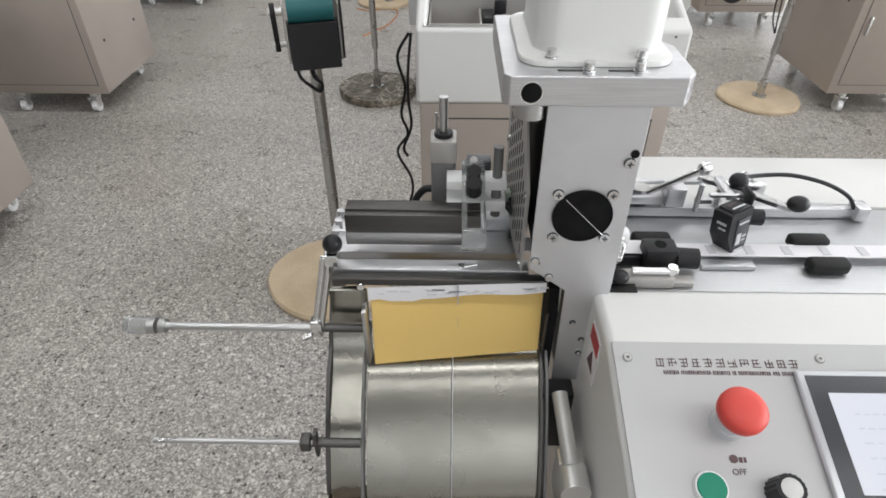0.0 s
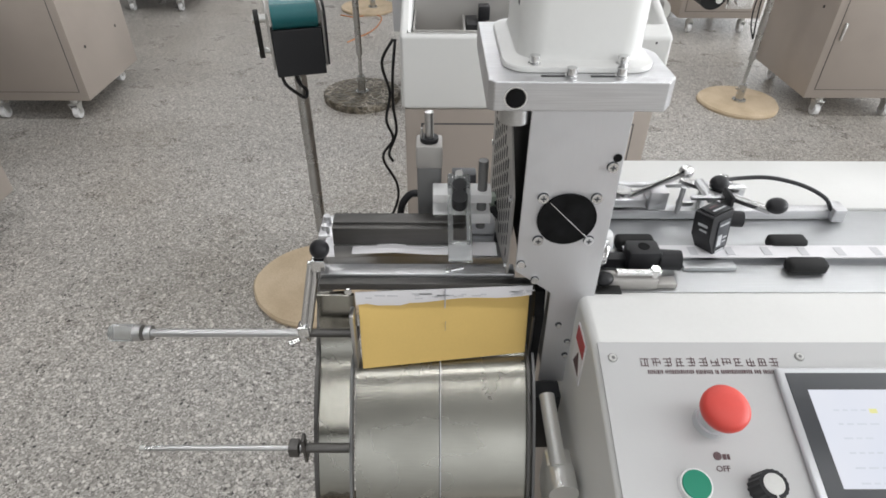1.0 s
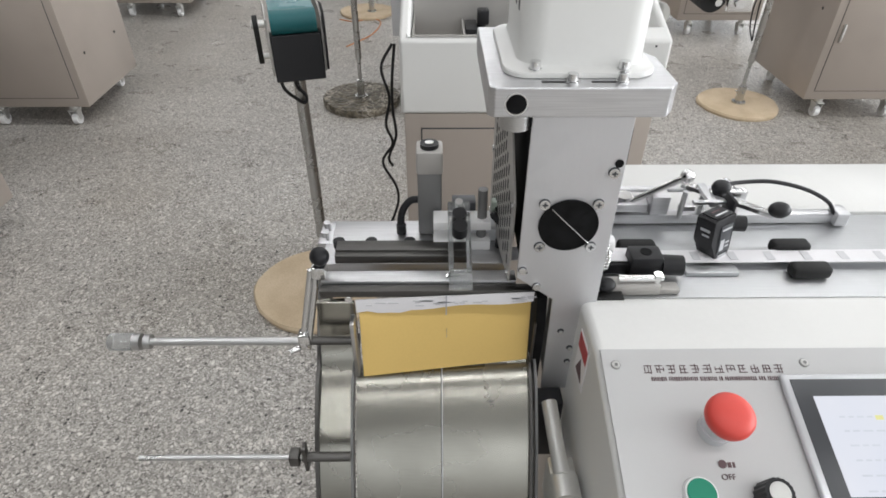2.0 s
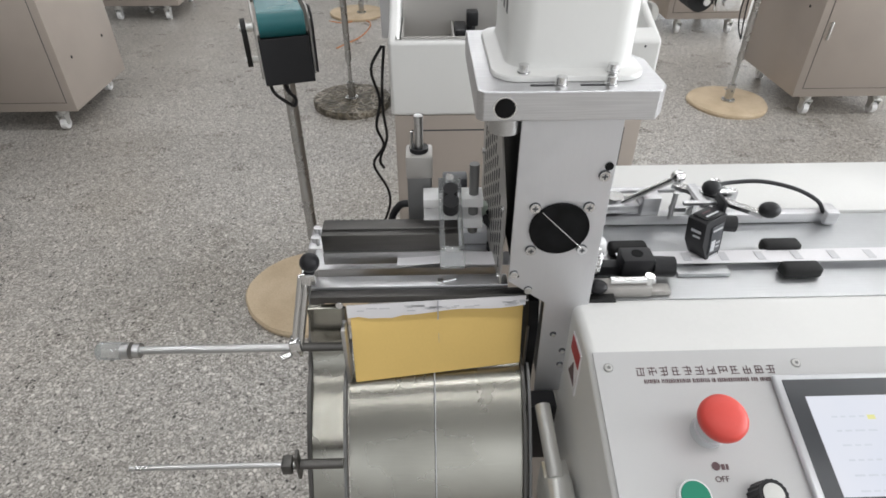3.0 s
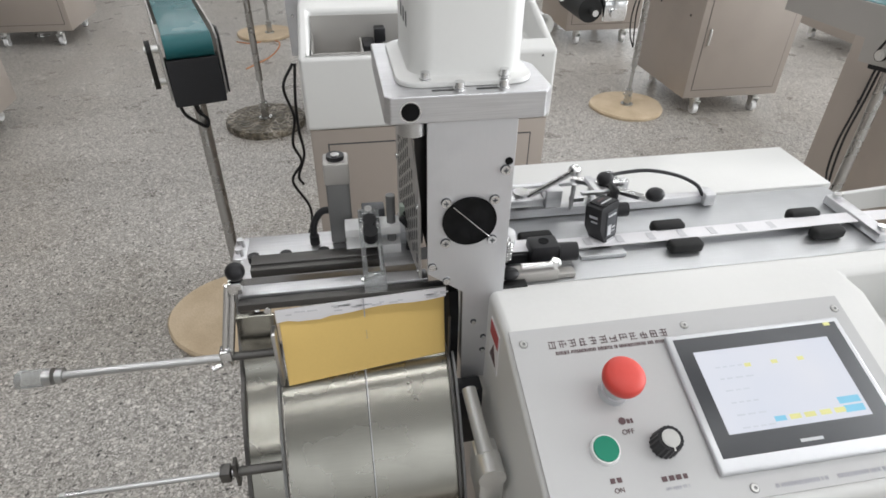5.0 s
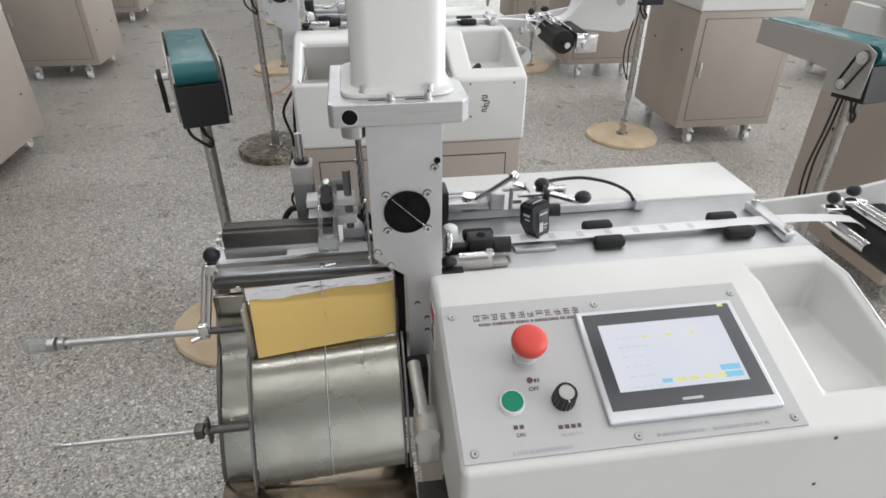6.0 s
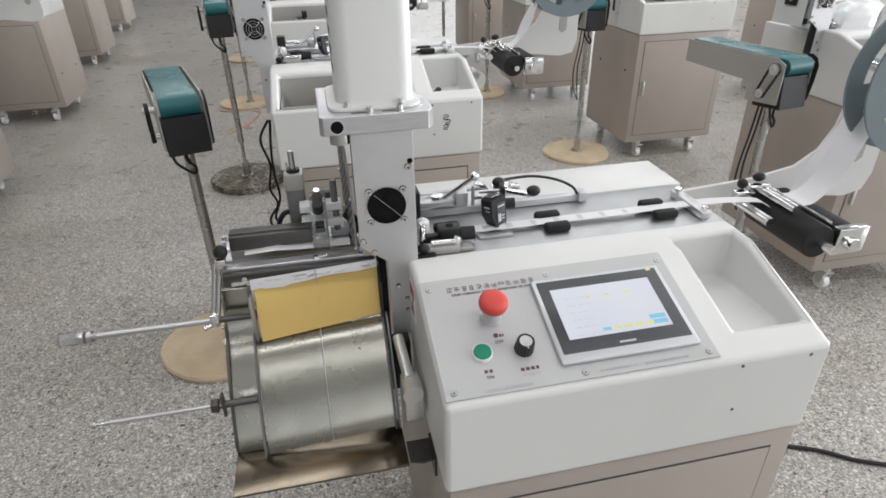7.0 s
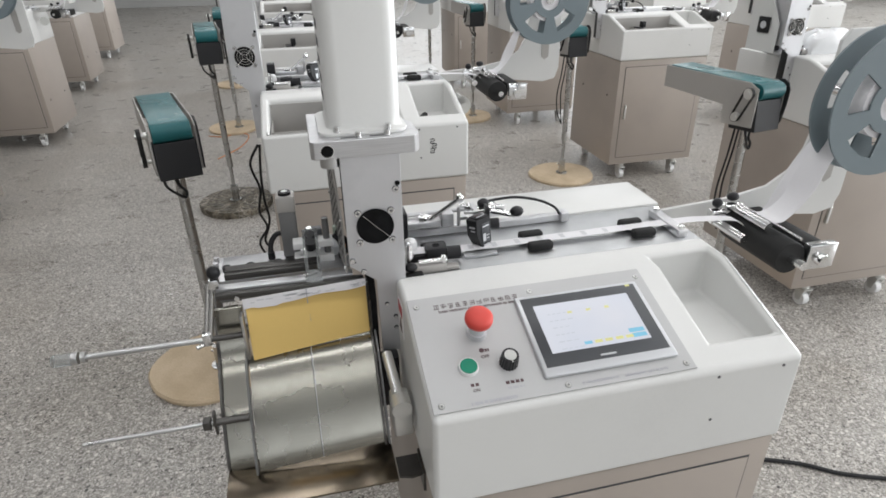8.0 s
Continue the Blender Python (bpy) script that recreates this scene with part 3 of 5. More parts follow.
def column(ob, hooded):
    # front plate with a waist, fan opening and foot
    high = 1.0455 if hooded else 1.105
    outline = [(-0.087, high), (0.0, high), (0.0, 0.83), (-0.008, 0.697), (-0.045, 0.697), (-0.047, 0.838), (-0.087, 0.868)]
    fx, fz, fr = -0.043, 0.933, 0.0285
    bm = mesh()
    add_prism(bm, outline, "y", 0.086, 0.089)
    plate = part("column_plate", bm, ALU, ob, "brushed aluminium column plate", bevel=0.0006)
    # flat disc; the dark inside of the fan opening is painted on
    bm = add_cyl(mesh(), (fx, 0.0845, fz), (fx, 0.0858, fz), fr, 40)
    part("fan_opening", bm, SHADEBLACK, plate, "round black fan opening")
    bm = mesh()
    bmesh.ops.create_cone(bm, cap_ends=False, segments=40, radius1=fr, radius2=fr, depth=0.003, matrix=Matrix.Translation((fx, 0.0848, fz)) @ Matrix.Rotation(radians(90), 4, "X"))
    for k in range(7):
        a = k * 2 * math.pi / 7 + 0.3
        u, w = Vector((math.cos(a), 0, math.sin(a))), Vector((-math.sin(a), 0, math.cos(a)))
        c = Vector((fx, 0.0840, fz))
        quad = [c + u * 0.0088, c + u * 0.027 + w * 0.002, c + u * 0.026 + w * 0.012, c + u * 0.009 + w * 0.006]
        bm.faces.new([bm.verts.new(q) for q in quad])
    tagged(part("fan_rotor", bm, SHADEBLACK, plate), kind="stuff")
    bm = add_cyl(mesh(), (fx - 0.018, 0.0825, fz + 0.020), (fx + 0.022, 0.0825, fz - 0.020), 0.0006, 6)
    part("fan_wire", bm, CHROME, plate)
    bm = mesh()
    for x, z, r in ((-0.068, 0.957, 0.005), (-0.018, 0.957, 0.005), (-0.068, 0.908, 0.005), (-0.018, 0.908, 0.005), (-0.009, 0.990, 0.005), (-0.082, 0.878, 0.004), (-0.066, 0.857, 0.004),
                    (-0.033, 0.792, 0.0024), (-0.020, 0.766, 0.0024), (-0.020, 0.744, 0.0024)):
        add_cyl(bm, (x, 0.0828, z), (x, 0.0862, z), r, 14, r * 0.9)
    parts("plate_screw", bm, CHROME, plate, "steel cross-head screw")
    # dark discs behind the screw heads draw the shade round their edges
    bm = mesh()
    for x, z, r in ((-0.068, 0.957, 0.005), (-0.018, 0.957, 0.005), (-0.068, 0.908, 0.005), (-0.018, 0.908, 0.005), (-0.009, 0.990, 0.005), (-0.082, 0.878, 0.004), (-0.066, 0.857, 0.004), (-0.033, 0.792, 0.0034), (-0.020, 0.766, 0.0034), (-0.020, 0.744, 0.0034)):
        add_cyl(bm, (x, 0.0857, z), (x, 0.0863, z), r * 1.08, 18)
    parts("screw_shade_ring", bm, DKGREY, plate)
    bm = mesh()
    for x, z in ((-0.068, 0.957), (-0.018, 0.957), (-0.068, 0.908), (-0.018, 0.908), (-0.009, 0.990)):
        add_box(bm, (x - 0.0026, 0.0822, z - 0.0006), (x + 0.0026, 0.0829, z + 0.0006))
        add_box(bm, (x - 0.0006, 0.0821, z - 0.0026), (x + 0.0006, 0.0828, z + 0.0026))
    parts("cross_recess", bm, DKGREY, plate)
    bm = mesh()
    for x, z, r in ((-0.006, 0.999, 0.004), (-0.078, 0.875, 0.0015)):
        add_cyl(bm, (x, 0.0850, z), (x, 0.0862, z), r, 14)
    parts("plate_hole", bm, SHADEBLACK, plate)
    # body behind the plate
    # hooded core is near-black: the gap's shade is put into its colour
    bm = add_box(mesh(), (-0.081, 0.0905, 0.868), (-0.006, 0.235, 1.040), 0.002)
    part("column_core", bm, SHADEBLACK if hooded else ALU, ob)
    bm = add_box(mesh(), (-0.040, 0.0905, 0.70), (-0.0195, 0.130, 0.867), 0.002)
    part("column_foot", bm, BLACK, ob)
    # perforated guard on the side: a grid of slots between bars
    swing = Matrix.Translation((-0.100, 0.248, 0)) @ Matrix.Rotation(radians(4), 4, "Z") @ Matrix.Translation((0.100, -0.248, 0))
    bm = add_prism(mesh(), [(0.112, 0.842), (0.112, 0.940), (0.170, 1.034), (0.248, 1.034), (0.248, 0.842)], "x", -0.1015, -0.0995)
    guard = part("guard_sheet", moved(bm, swing), GREYMETAL if hooded else WHITE, ob, "aluminium guard with rows of slots" if hooded else "plain white side plate")
    if hooded:
        bm = mesh()
        for i in range(10):
            for j in range(11):
                y, z = 0.124 + 0.0115 * i, 0.856 + 0.0160 * j + (0.008 if i % 2 else 0)
                if z < 1.014 and (z < 0.925 or y > 0.130 + (z - 0.925) * 0.62):
                    add_box(bm, (-0.1019, y, z), (-0.1014, y + 0.0042, z + 0.0115))
        tagged(part("guard_slot", moved(bm, swing), BLACK, guard), kind="stuff")
        bm = mesh()
        for y, z in ((0.118, 0.935), (0.118, 0.850), (0.240, 0.935), (0.240, 0.850)):
            add_cyl(bm, (-0.1040, y, z), (-0.1010, y, z), 0.0035, 12)
        parts("guard_screw", moved(bm, swing), CHROME, guard)
    else:
        fan = part("side_fan", moved(add_box(mesh(), (-0.1075, 0.150, 0.905), (-0.1018, 0.205, 0.960), 0.003), swing), BLACK, guard, "square black cooling fan")
        part("fan_boss", moved(add_cyl(mesh(), (-0.1092, 0.1775, 0.9325), (-0.1076, 0.1775, 0.9325), 0.013, 20), swing), SILVER, fan)
    if not hooded:
        part("column_cap", add_box(mesh(), (-0.084, 0.0905, 1.041), (-0.006, 0.200, 1.098), 0.002), ALU, ob, "bare aluminium column head")
        return
    # top plate
    bm = add_prism(mesh(), [(-0.121, 0.078), (0.022, 0.078), (0.030, 0.090), (0.030, 0.150), (0.016, 0.175), (0.016, 0.240), (-0.126, 0.240), (-0.126, 0.083)], "z", 1.046, 1.072)
    top = part("head_plate", bm, ALU_X, ob, "thick milled aluminium head plate", bevel=0.0015)
    bm = add_cyl(mesh(), (-0.103, 0.0772, 1.058), (-0.103, 0.079, 1.058), 0.0085, 24)
    part("head_hole", bm, SHADEBLACK, top)
    part("hole_ring", add_cyl(mesh(), (-0.103, 0.0775, 1.058), (-0.103, 0.0795, 1.058), 0.0098, 28), CHROME, top)
    bm = add_cyl(mesh(), (-0.100, 0.098, 1.030), (-0.100, 0.098, 1.046), 0.014, 24)
    part("guide_bush", bm, STEEL, top)
    bm = mesh()
    for x, y, z in ((-0.086, 0.105, 1.0768), (-0.012, 0.105, 1.0768), (-0.057, 0.090, 1.072), (-0.016, 0.090, 1.072)):
        add_cyl(bm, (x, y, z), (x, y, z + 0.0012), 0.0056, 16)
        add_cyl(bm, (x, y, z + 0.0012), (x, y, z + 0.0075), 0.0044, 14)
    parts("head_bolt", bm, CHROME, top, "socket head bolts")
    bm = mesh()
    for x in (-0.082, -0.041):
        add_box(bm, (x, 0.0885, 1.0718), (x + 0.026, 0.0915, 1.0724))
    parts("head_slot", bm, BLACK, top)
    # tall white hood
    bm = mesh()
    for z, g in ((1.0724, 1.0), (1.0755, 1.0), (1.0766, 0.95), (1.0772, 0.25), (1.0785, 0.10), (1.084, 0.0), (1.46, 0.0), (1.470, -0.6)):
        r = 0.022
        x0, x1, y0, y1 = -0.098 - 0.014 * g, 0.010 + 0.007 * g, 0.112 - 0.015 * g, 0.236
        loop = []
        for cx, cy, a in ((x1 - r, y0 + r, -90), (x1 - r, y1 - r, 0), (x0 + r, y1 - r, 90), (x0 + r, y0 + r, 180)):
            for k in range(7):
                t = radians(a + 15 * k)
                loop.append(bm.verts.new((cx + r * math.cos(t), cy + r * math.sin(t), z)))
        if z > 1.0725:
            for k in range(28):
                bm.faces.new((last[k], last[(k + 1) % 28], loop[(k + 1) % 28], loop[k]))
        last = loop
    bm.faces.new(last)
    hood = part("hood", bm, WHITE, ob, "tall white moulded hood", smooth=38)
    bm = mesh()
    for i in range(5):
        for j in range(3):
            add_box(bm, (-0.0985, 0.138 + 0.020 * j, 1.115 + 0.024 * i), (-0.0965, 0.146 + 0.020 * j, 1.128 + 0.024 * i), 0.0005)
    part("hood_slot", bm, DKGREY, hood)


def unwinder(ob):
    """Bent white side plate, rubber roller, small guide rollers and the reel at the feed end."""
    outline = [(0.545, 0.795), (0.68, 0.800), (0.80, 0.790), (0.93, 0.775), (0.972, 0.785), (0.985, 0.82), (0.985, 1.14), (0.965, 1.16), (0.895, 1.16), (0.878, 1.14), (0.872, 1.00),
               (0.86, 0.93), (0.835, 0.885), (0.79, 0.855), (0.70, 0.838), (0.545, 0.828)]
    slot = [(0.918, 0.86), (0.930, 0.85), (0.944, 0.86), (0.944, 0.99), (0.930, 1.0), (0.918, 0.99)]
    bm = mesh()
    add_prism(bm, outline, "y", 0.232, 0.240)
    arm = part("side_plate", bm, WHITE, ob, "white curved side plate with a long slot", bevel=0.002)
    part("slot", add_prism(mesh(), slot, "y", 0.2308, 0.2318), GREYMETAL, arm)
    bm = add_cyl(mesh(), (0.702, 0.045, 0.794), (0.702, 0.205, 0.794), 0.031, 32)
    roll = part("nip_roller", bm, RUBBER, ob, "dark rubber feed roller", bevel=0.002)
    bm = add_cyl(mesh(), (0.702, 0.012, 0.794), (0.702, 0.235, 0.794), 0.008, 16)
    part("roller_shaft", bm, CHROME, roll)
    bm = add_box(mesh(), (0.742, 0.060, 0.774), (0.782, 0.230, 0.812), 0.002)
    part("feed_bar", bm, RUBBER, ob)
    bm = add_box(mesh(), (0.737, 0.040, 0.766), (0.797, 0.058, 0.816), 0.003)
    add_cyl(bm, (0.762, 0.026, 0.788), (0.762, 0.040, 0.788), 0.012, 16)
    add_cyl(bm, (0.642, 0.098, 0.814), (0.642, 0.195, 0.814), 0.009, 18)
    add_cyl(bm, (0.692, 0.100, 0.832), (0.692, 0.205, 0.832), 0.009, 18)
    add_cyl(bm, (0.720, 0.050, 0.828), (0.720, 0.225, 0.828), 0.003, 12)
    add_box(bm, (0.628, 0.178, 0.812), (0.660, 0.196, 0.838), 0.002)
    add_box(bm, (0.664, 0.188, 0.830), (0.706, 0.206, 0.843), 0.002)
    parts("roller_rack", bm, CHROME, ob, "chromed guide rollers in a rack")
    bm = add_ball(mesh(), (0.648, 0.196, 0.848), 0.010)
    add_ball(bm, (0.690, 0.206, 0.853), 0.010, (1.3, 1, 0.9))
    parts("rack_grip", bm, BLACK, ob)
    bm = mesh()
    add_cyl(bm, (0.60, 0.10, 0.760), (0.60, 0.17, 0.760), 0.012, 16)
    add_cyl(bm, (0.60, 0.10, 0.745), (0.60, 0.104, 0.745), 0.03, 20)
    parts("tension_pulley", bm, CASTER, ob)
    # reel: two flanges with three openings, hub and paper
    cx, cz, rr = 0.878, 1.052, 0.130
    reel = part("reel_hub", add_cyl(mesh(), (cx, 0.085, cz), (cx, 0.232, cz), 0.012, 20), CHROME, ob, "bright reel axle")
    for y in (0.088, 0.132):
        bm = mesh()
        n = 50
        outer = circle(cx, cz, rr, n)
        inner = circle(cx, cz, 0.030, n)
        for lo, hi in ((y, y + 0.004),):
            ring = {}
            for nm, pts, h in (("of", outer, lo), ("ob", outer, hi), ("if", inner, lo), ("ib", inner, hi)):
                ring[nm] = [bm.verts.new((p[0], h, p[1])) for p in pts]
            # mid rings leave five kidney openings
            for nm, rad, h in (("af", 0.052, lo), ("ab", 0.052, hi), ("bf", 0.098, lo), ("bb", 0.098, hi)):
                ring[nm] = [bm.verts.new((p[0], h, p[1])) for p in circle(cx, cz, rad, n)]
            for k in range(n):
                j = (k + 1) % n
                opened = k % 10 < 6
                for s in "fb":
                    bm.faces.new((ring["o" + s][k], ring["o" + s][j], ring["b" + s][j], ring["b" + s][k]))
                    bm.faces.new((ring["a" + s][k], ring["a" + s][j], ring["i" + s][j], ring["i" + s][k]))
                    if not opened:
                        bm.faces.new((ring["b" + s][k], ring["b" + s][j], ring["a" + s][j], ring["a" + s][k]))
                bm.faces.new((ring["of"][k], ring["of"][j], ring["ob"][j], ring["ob"][k]))
                bm.faces.new((ring["if"][k], ring["if"][j], ring["ib"][j], ring["ib"][k]))
                if opened:
                    bm.faces.new((ring["bf"][k], ring["bf"][j], ring["bb"][j], ring["bb"][k]))
                    bm.faces.new((ring["af"][k], ring["af"][j], ring["ab"][j], ring["ab"][k]))
        bmesh.ops.recalc_face_normals(bm, faces=bm.faces[:])
        part("reel_flange", bm, REELGREY, ob, "blue-grey plastic reel flange")
    bm = add_cyl(mesh(), (cx, 0.094, cz), (cx, 0.130, cz), 0.062, 40)
    part("paper_roll", bm, PAPER, ob, "roll of white label paper")


def machine(panel_fitted):
    """Strip-fed label machine: cabinet, console, feed deck, column with hood, unwinder."""
    ob = thing("label_machine", "white and beige label cutting machine on casters", "machine", group="label machines")
    cabinet(ob, 0.0 if panel_fitted else TALLER)
    deck(ob)
    if panel_fitted:
        shell = console_shell([TRAY])
    else:
        shell = console_shell([TRAY, (0.008, 0.362, -0.158, -0.004, 0.690)])
    part("console", shell, WHITE, ob, "white moulded console with an open storage well", bevel=0.009)
    bm = mesh()
    for x, z in ((0.404, 0.757), (0.512, 0.757), (0.407, 0.676)):
        add_cyl(bm, (x, YF - 0.0006, z), (x, YF + 0.0002, z), 0.0025, 10)
    parts("rivet_hole", bm, DKGREY, ob)
    column(ob, panel_fitted)
    feed_clamps(ob)
    sensor(ob)
    label_strip(ob)
    unwinder(ob)
    if not panel_fitted:
        bm = mesh()
        for lo, hi in (((0.011, -0.155, 0.6915), (0.359, -0.007, 0.694)), ((0.011, -0.0095, 0.694), (0.359, -0.007, 0.814)), ((0.011, -0.155, 0.694), (0.359, -0.1525, 0.774)),
                       ((0.011, -0.1525, 0.694), (0.0135, -0.0095, 0.774)), ((0.3565, -0.1525, 0.694), (0.359, -0.0095, 0.774)), ((0.118, -0.150, 0.694), (0.122, -0.010, 0.765))):
            add_box(bm, lo, hi)
        part("inner_case", bm, GREYMETAL, ob, "grey sheet metal lining of the opening")
        bm = add_box(mesh(), (0.124, -0.10, 0.6945), (0.150, -0.03, 0.77), 0.003)
        add_cyl(bm, (0.16, -0.06, 0.6945), (0.16, -0.06, 0.80), 0.010, 14)
        add_box(bm, (0.15, -0.075, 0.77), (0.175, -0.045, 0.80), 0.003)
        parts("relay", bm, BLACK, ob, "black relay seen through the panel opening")
        bm = add_box(mesh(), (0.20, -0.148, 0.6945), (0.345, -0.135, 0.705), 0.001)
        add_box(bm, (0.20, -0.12, 0.6945), (0.32, -0.02, 0.72), 0.002)
        parts("wiring_tray", bm, SILVER, ob)
    return ob


def text_bars(parent, spans, y0, y1, name="printed_line", material=None):
    """A line of writing as bars on the panel: spans of (x0, x1)."""
    bm = mesh()
    for a, b in spans:
        add_box(bm, (a, y0, 0.0023), (b, y1, 0.0027))
    return part(name, moved(bm, PANEL_M), material or INK, parent)


def fine_writing(parent, x0, x1, y, h, seed, ink=None):
    """A line too small to read: short bars of letter width."""
    rng, bm, x = random.Random(seed), mesh(), x0
    while x < x1:
        w = rng.uniform(0.0007, 0.0016)
        add_box(bm, (x, y + rng.uniform(0, 0.0006), 0.0023), (x + w, y + h, 0.0026))
        x += w + (0.0024 if rng.random() < 0.12 else 0.0008)
    return tagged(part("printed_line", moved(bm, PANEL_M), ink or PRINT, parent), kind="stuff")


def word(parent, text, x, y, size, name="printed_word"):
    data = bpy.data.curves.new(name, "FONT")
    data.body, data.size, data.extrude, data.align_x = text, size, 0.0002, "CENTER"
    data.materials.append(INK)
    ob = new(name, data)
    ob.parent = parent
    ob.matrix_basis = PANEL_M @ pose(x, y, 0.0026)
    return ob


SCREWS = ((0.0, 0.0), (0.179, 0.001), (0.360, 0.0), (0.0, -0.167), (0.177, -0.168), (0.358, -0.167))


def front_panel(ob):
    plate = part("control_panel", moved(add_box(mesh(), (-0.0125, -0.1770, 0.0), (0.371, 0.0165, 0.0022), 0.0), PANEL_M), PANEL, ob, "silver printed control panel", bevel=0.0008)
    bm = mesh()
    for x, y in SCREWS:
        add_cyl(bm, (x, y, 0.002), (x, y, 0.0036), 0.0042, 16, 0.0036)
    parts("panel_screw", moved(bm, PANEL_M), CASTER, plate, "dome head panel screw")
    bm = mesh()
    for x, y in SCREWS:
        add_cyl(bm, (x, y, 0.0020), (x, y, 0.0025), 0.0046, 18)
        add_cyl(bm, (x + 0.0003, y, 0.0034), (x + 0.0003, y, 0.0038), 0.0018, 6)
    parts("screw_recess", moved(bm, PANEL_M), OXIDE, plate)
    # mushroom stop button
    bm = mesh()
    cx, cy = 0.076, -0.062
    add_cyl(bm, (cx, cy, 0.002), (cx, cy, 0.012), 0.0145, 28)
    add_cyl(bm, (cx, cy, 0.010), (cx, cy, 0.034), 0.0125, 28)
    stop = part("stop_collar", moved(bm, PANEL_M), SILVER, plate, "silver button collar")
    bm = mesh()
    prof = [(0.0, 0.0), (0.017, 0.0), (0.0195, 0.002), (0.0203, 0.006), (0.0198, 0.011), (0.017, 0.0145), (0.010, 0.0165), (0.0, 0.017)]
    rings = []
    for r, z in prof:
        rings.append([bm.verts.new((cx + r * math.cos(a), cy + r * math.sin(a), 0.031 + z)) for a in [2 * math.pi * k / 36 for k in range(36)]] if r else [bm.verts.new((cx, cy, 0.031 + z))])
    for a, b in zip(rings, rings[1:]):
        for k in range(36):
            j = (k + 1) % 36
            bm.faces.new([q for q in (a[k % len(a)], a[j % len(a)], b[j % len(b)], b[k % len(b)])] if len(a) > 1 and len(b) > 1
                         else ((a[0], b[j], b[k]) if len(a) == 1 else (a[k], a[j], b[0])))
    bmesh.ops.recalc_face_normals(bm, faces=bm.faces[:])
    part("stop_button", moved(bm, PANEL_M), RED, plate, "red mushroom stop button", smooth=60)
    # green push button
    cx, cy = 0.050, -0.116
    bm = add_cyl(mesh(), (cx, cy, 0.002), (cx, cy, 0.007), 0.0145, 30, 0.0135)
    part("start_rim", moved(bm, PANEL_M), NYLON, plate)
    bm = add_cyl(mesh(), (cx, cy, 0.004), (cx, cy, 0.0085), 0.0122, 30)
    part("start_button", moved(bm, PANEL_M), GREEN, plate, "green round start button", bevel=0.001)
    # knob
    cx, cy = 0.107, -0.119
    bm = mesh()
    n = 36
    lo = [bm.verts.new((cx + (0.0125 if k % 2 else 0.0135) * math.cos(2 * math.pi * k / n), cy + (0.0125 if k % 2 else 0.0135) * math.sin(2 * math.pi * k / n), 0.0025)) for k in range(n)]
    hi = [bm.verts.new((cx + (0.0115 if k % 2 else 0.0122) * math.cos(2 * math.pi * k / n), cy + (0.0115 if k % 2 else 0.0122) * math.sin(2 * math.pi * k / n), 0.022)) for k in range(n)]
    for k in range(n):
        bm.faces.new((lo[k], lo[(k + 1) % n], hi[(k + 1) % n], hi[k]))
    bm.faces.new(hi)
    knob = part("speed_knob", moved(bm, PANEL_M), BLACK, plate, "black fluted speed knob")
    bm = add_cyl(mesh(), (cx, cy, 0.022), (cx, cy, 0.0226), 0.0085, 26)
    add_box(bm, (cx - 0.0007, cy - 0.0118, 0.0218), (cx + 0.0007, cy - 0.008, 0.0224))
    part("knob_cap", moved(bm, PANEL_M), CASTER, knob, "pale metal knob cap")
    # display
    sx, sy, w, h = 0.2500, -0.0835, 0.1015, 0.0715
    bm = add_box(mesh(), (sx - w, sy - h, 0.0023), (sx + w, sy + h, 0.0085), 0.003, 3)
    scr = part("display_rim", moved(bm, PANEL_M), SILVER, plate, "silver rim of the touch display")
    bm = add_box(mesh(), (sx - w + 0.007, sy - h + 0.014, 0.008), (sx + w - 0.007, sy + h - 0.006, 0.0093), 0.0005)
    part("display_bezel", moved(bm, PANEL_M), DKGREY, scr, "dark grey display bezel")
    lx0, lx1, ly0, ly1 = 0.171, 0.325, -0.1205, -0.0345
    bm = add_box(mesh(), (lx0, ly0, 0.009), (lx1, ly1, 0.0097))
    part("display_page", moved(bm, PANEL_M), GLOW, scr, "lit pale display page")
    bm = mesh()
    add_box(bm, (lx1 - 0.026, ly0 + 0.005, 0.0098), (lx1 - 0.004, ly0 + 0.012, 0.0100))
    add_box(bm, (lx1 - 0.028, ly0 + 0.014, 0.0098), (lx1 - 0.004, ly0 + 0.021, 0.0100))
    add_box(bm, (lx0 + 0.052, ly0 + 0.006, 0.0098), (lx0 + 0.064, ly0 + 0.011, 0.0100))
    parts("blue_key", moved(bm, PANEL_M), GLOWBLUE, scr)
    bm = mesh()
    for a in (0.068, 0.084, 0.101, 0.117):
        add_box(bm, (lx0 + a, ly0 + 0.006, 0.0098), (lx0 + a + 0.012, ly0 + 0.011, 0.0100))
    for a in (0.048, 0.078, 0.108):
        add_box(bm, (lx0 + a, ly1 - 0.022, 0.0098), (lx0 + a + 0.007, ly1 - 0.018, 0.0100))
    parts("yellow_key", moved(bm, PANEL_M), GLOWYELLOW, scr)
    bm = mesh()
    rng = random.Random(4)
    for row in range(6):
        a = 0.016
        while a < 0.044:
            wd = rng.uniform(0.004, 0.009)
            add_box(bm, (lx0 + a, ly1 - 0.020 - row * 0.0125, 0.0098), (lx0 + a + wd, ly1 - 0.0185 - row * 0.0125, 0.0100))
            a += wd + 0.003
    part("display_writing", moved(bm, PANEL_M), GLOWGREY, scr)
    bm = add_box(mesh(), (sx - 0.012, sy - h + 0.0185, 0.0094), (sx + 0.012, sy - h + 0.0215, 0.0097))
    part("maker_mark", moved(bm, PANEL_M), SILVER, scr)
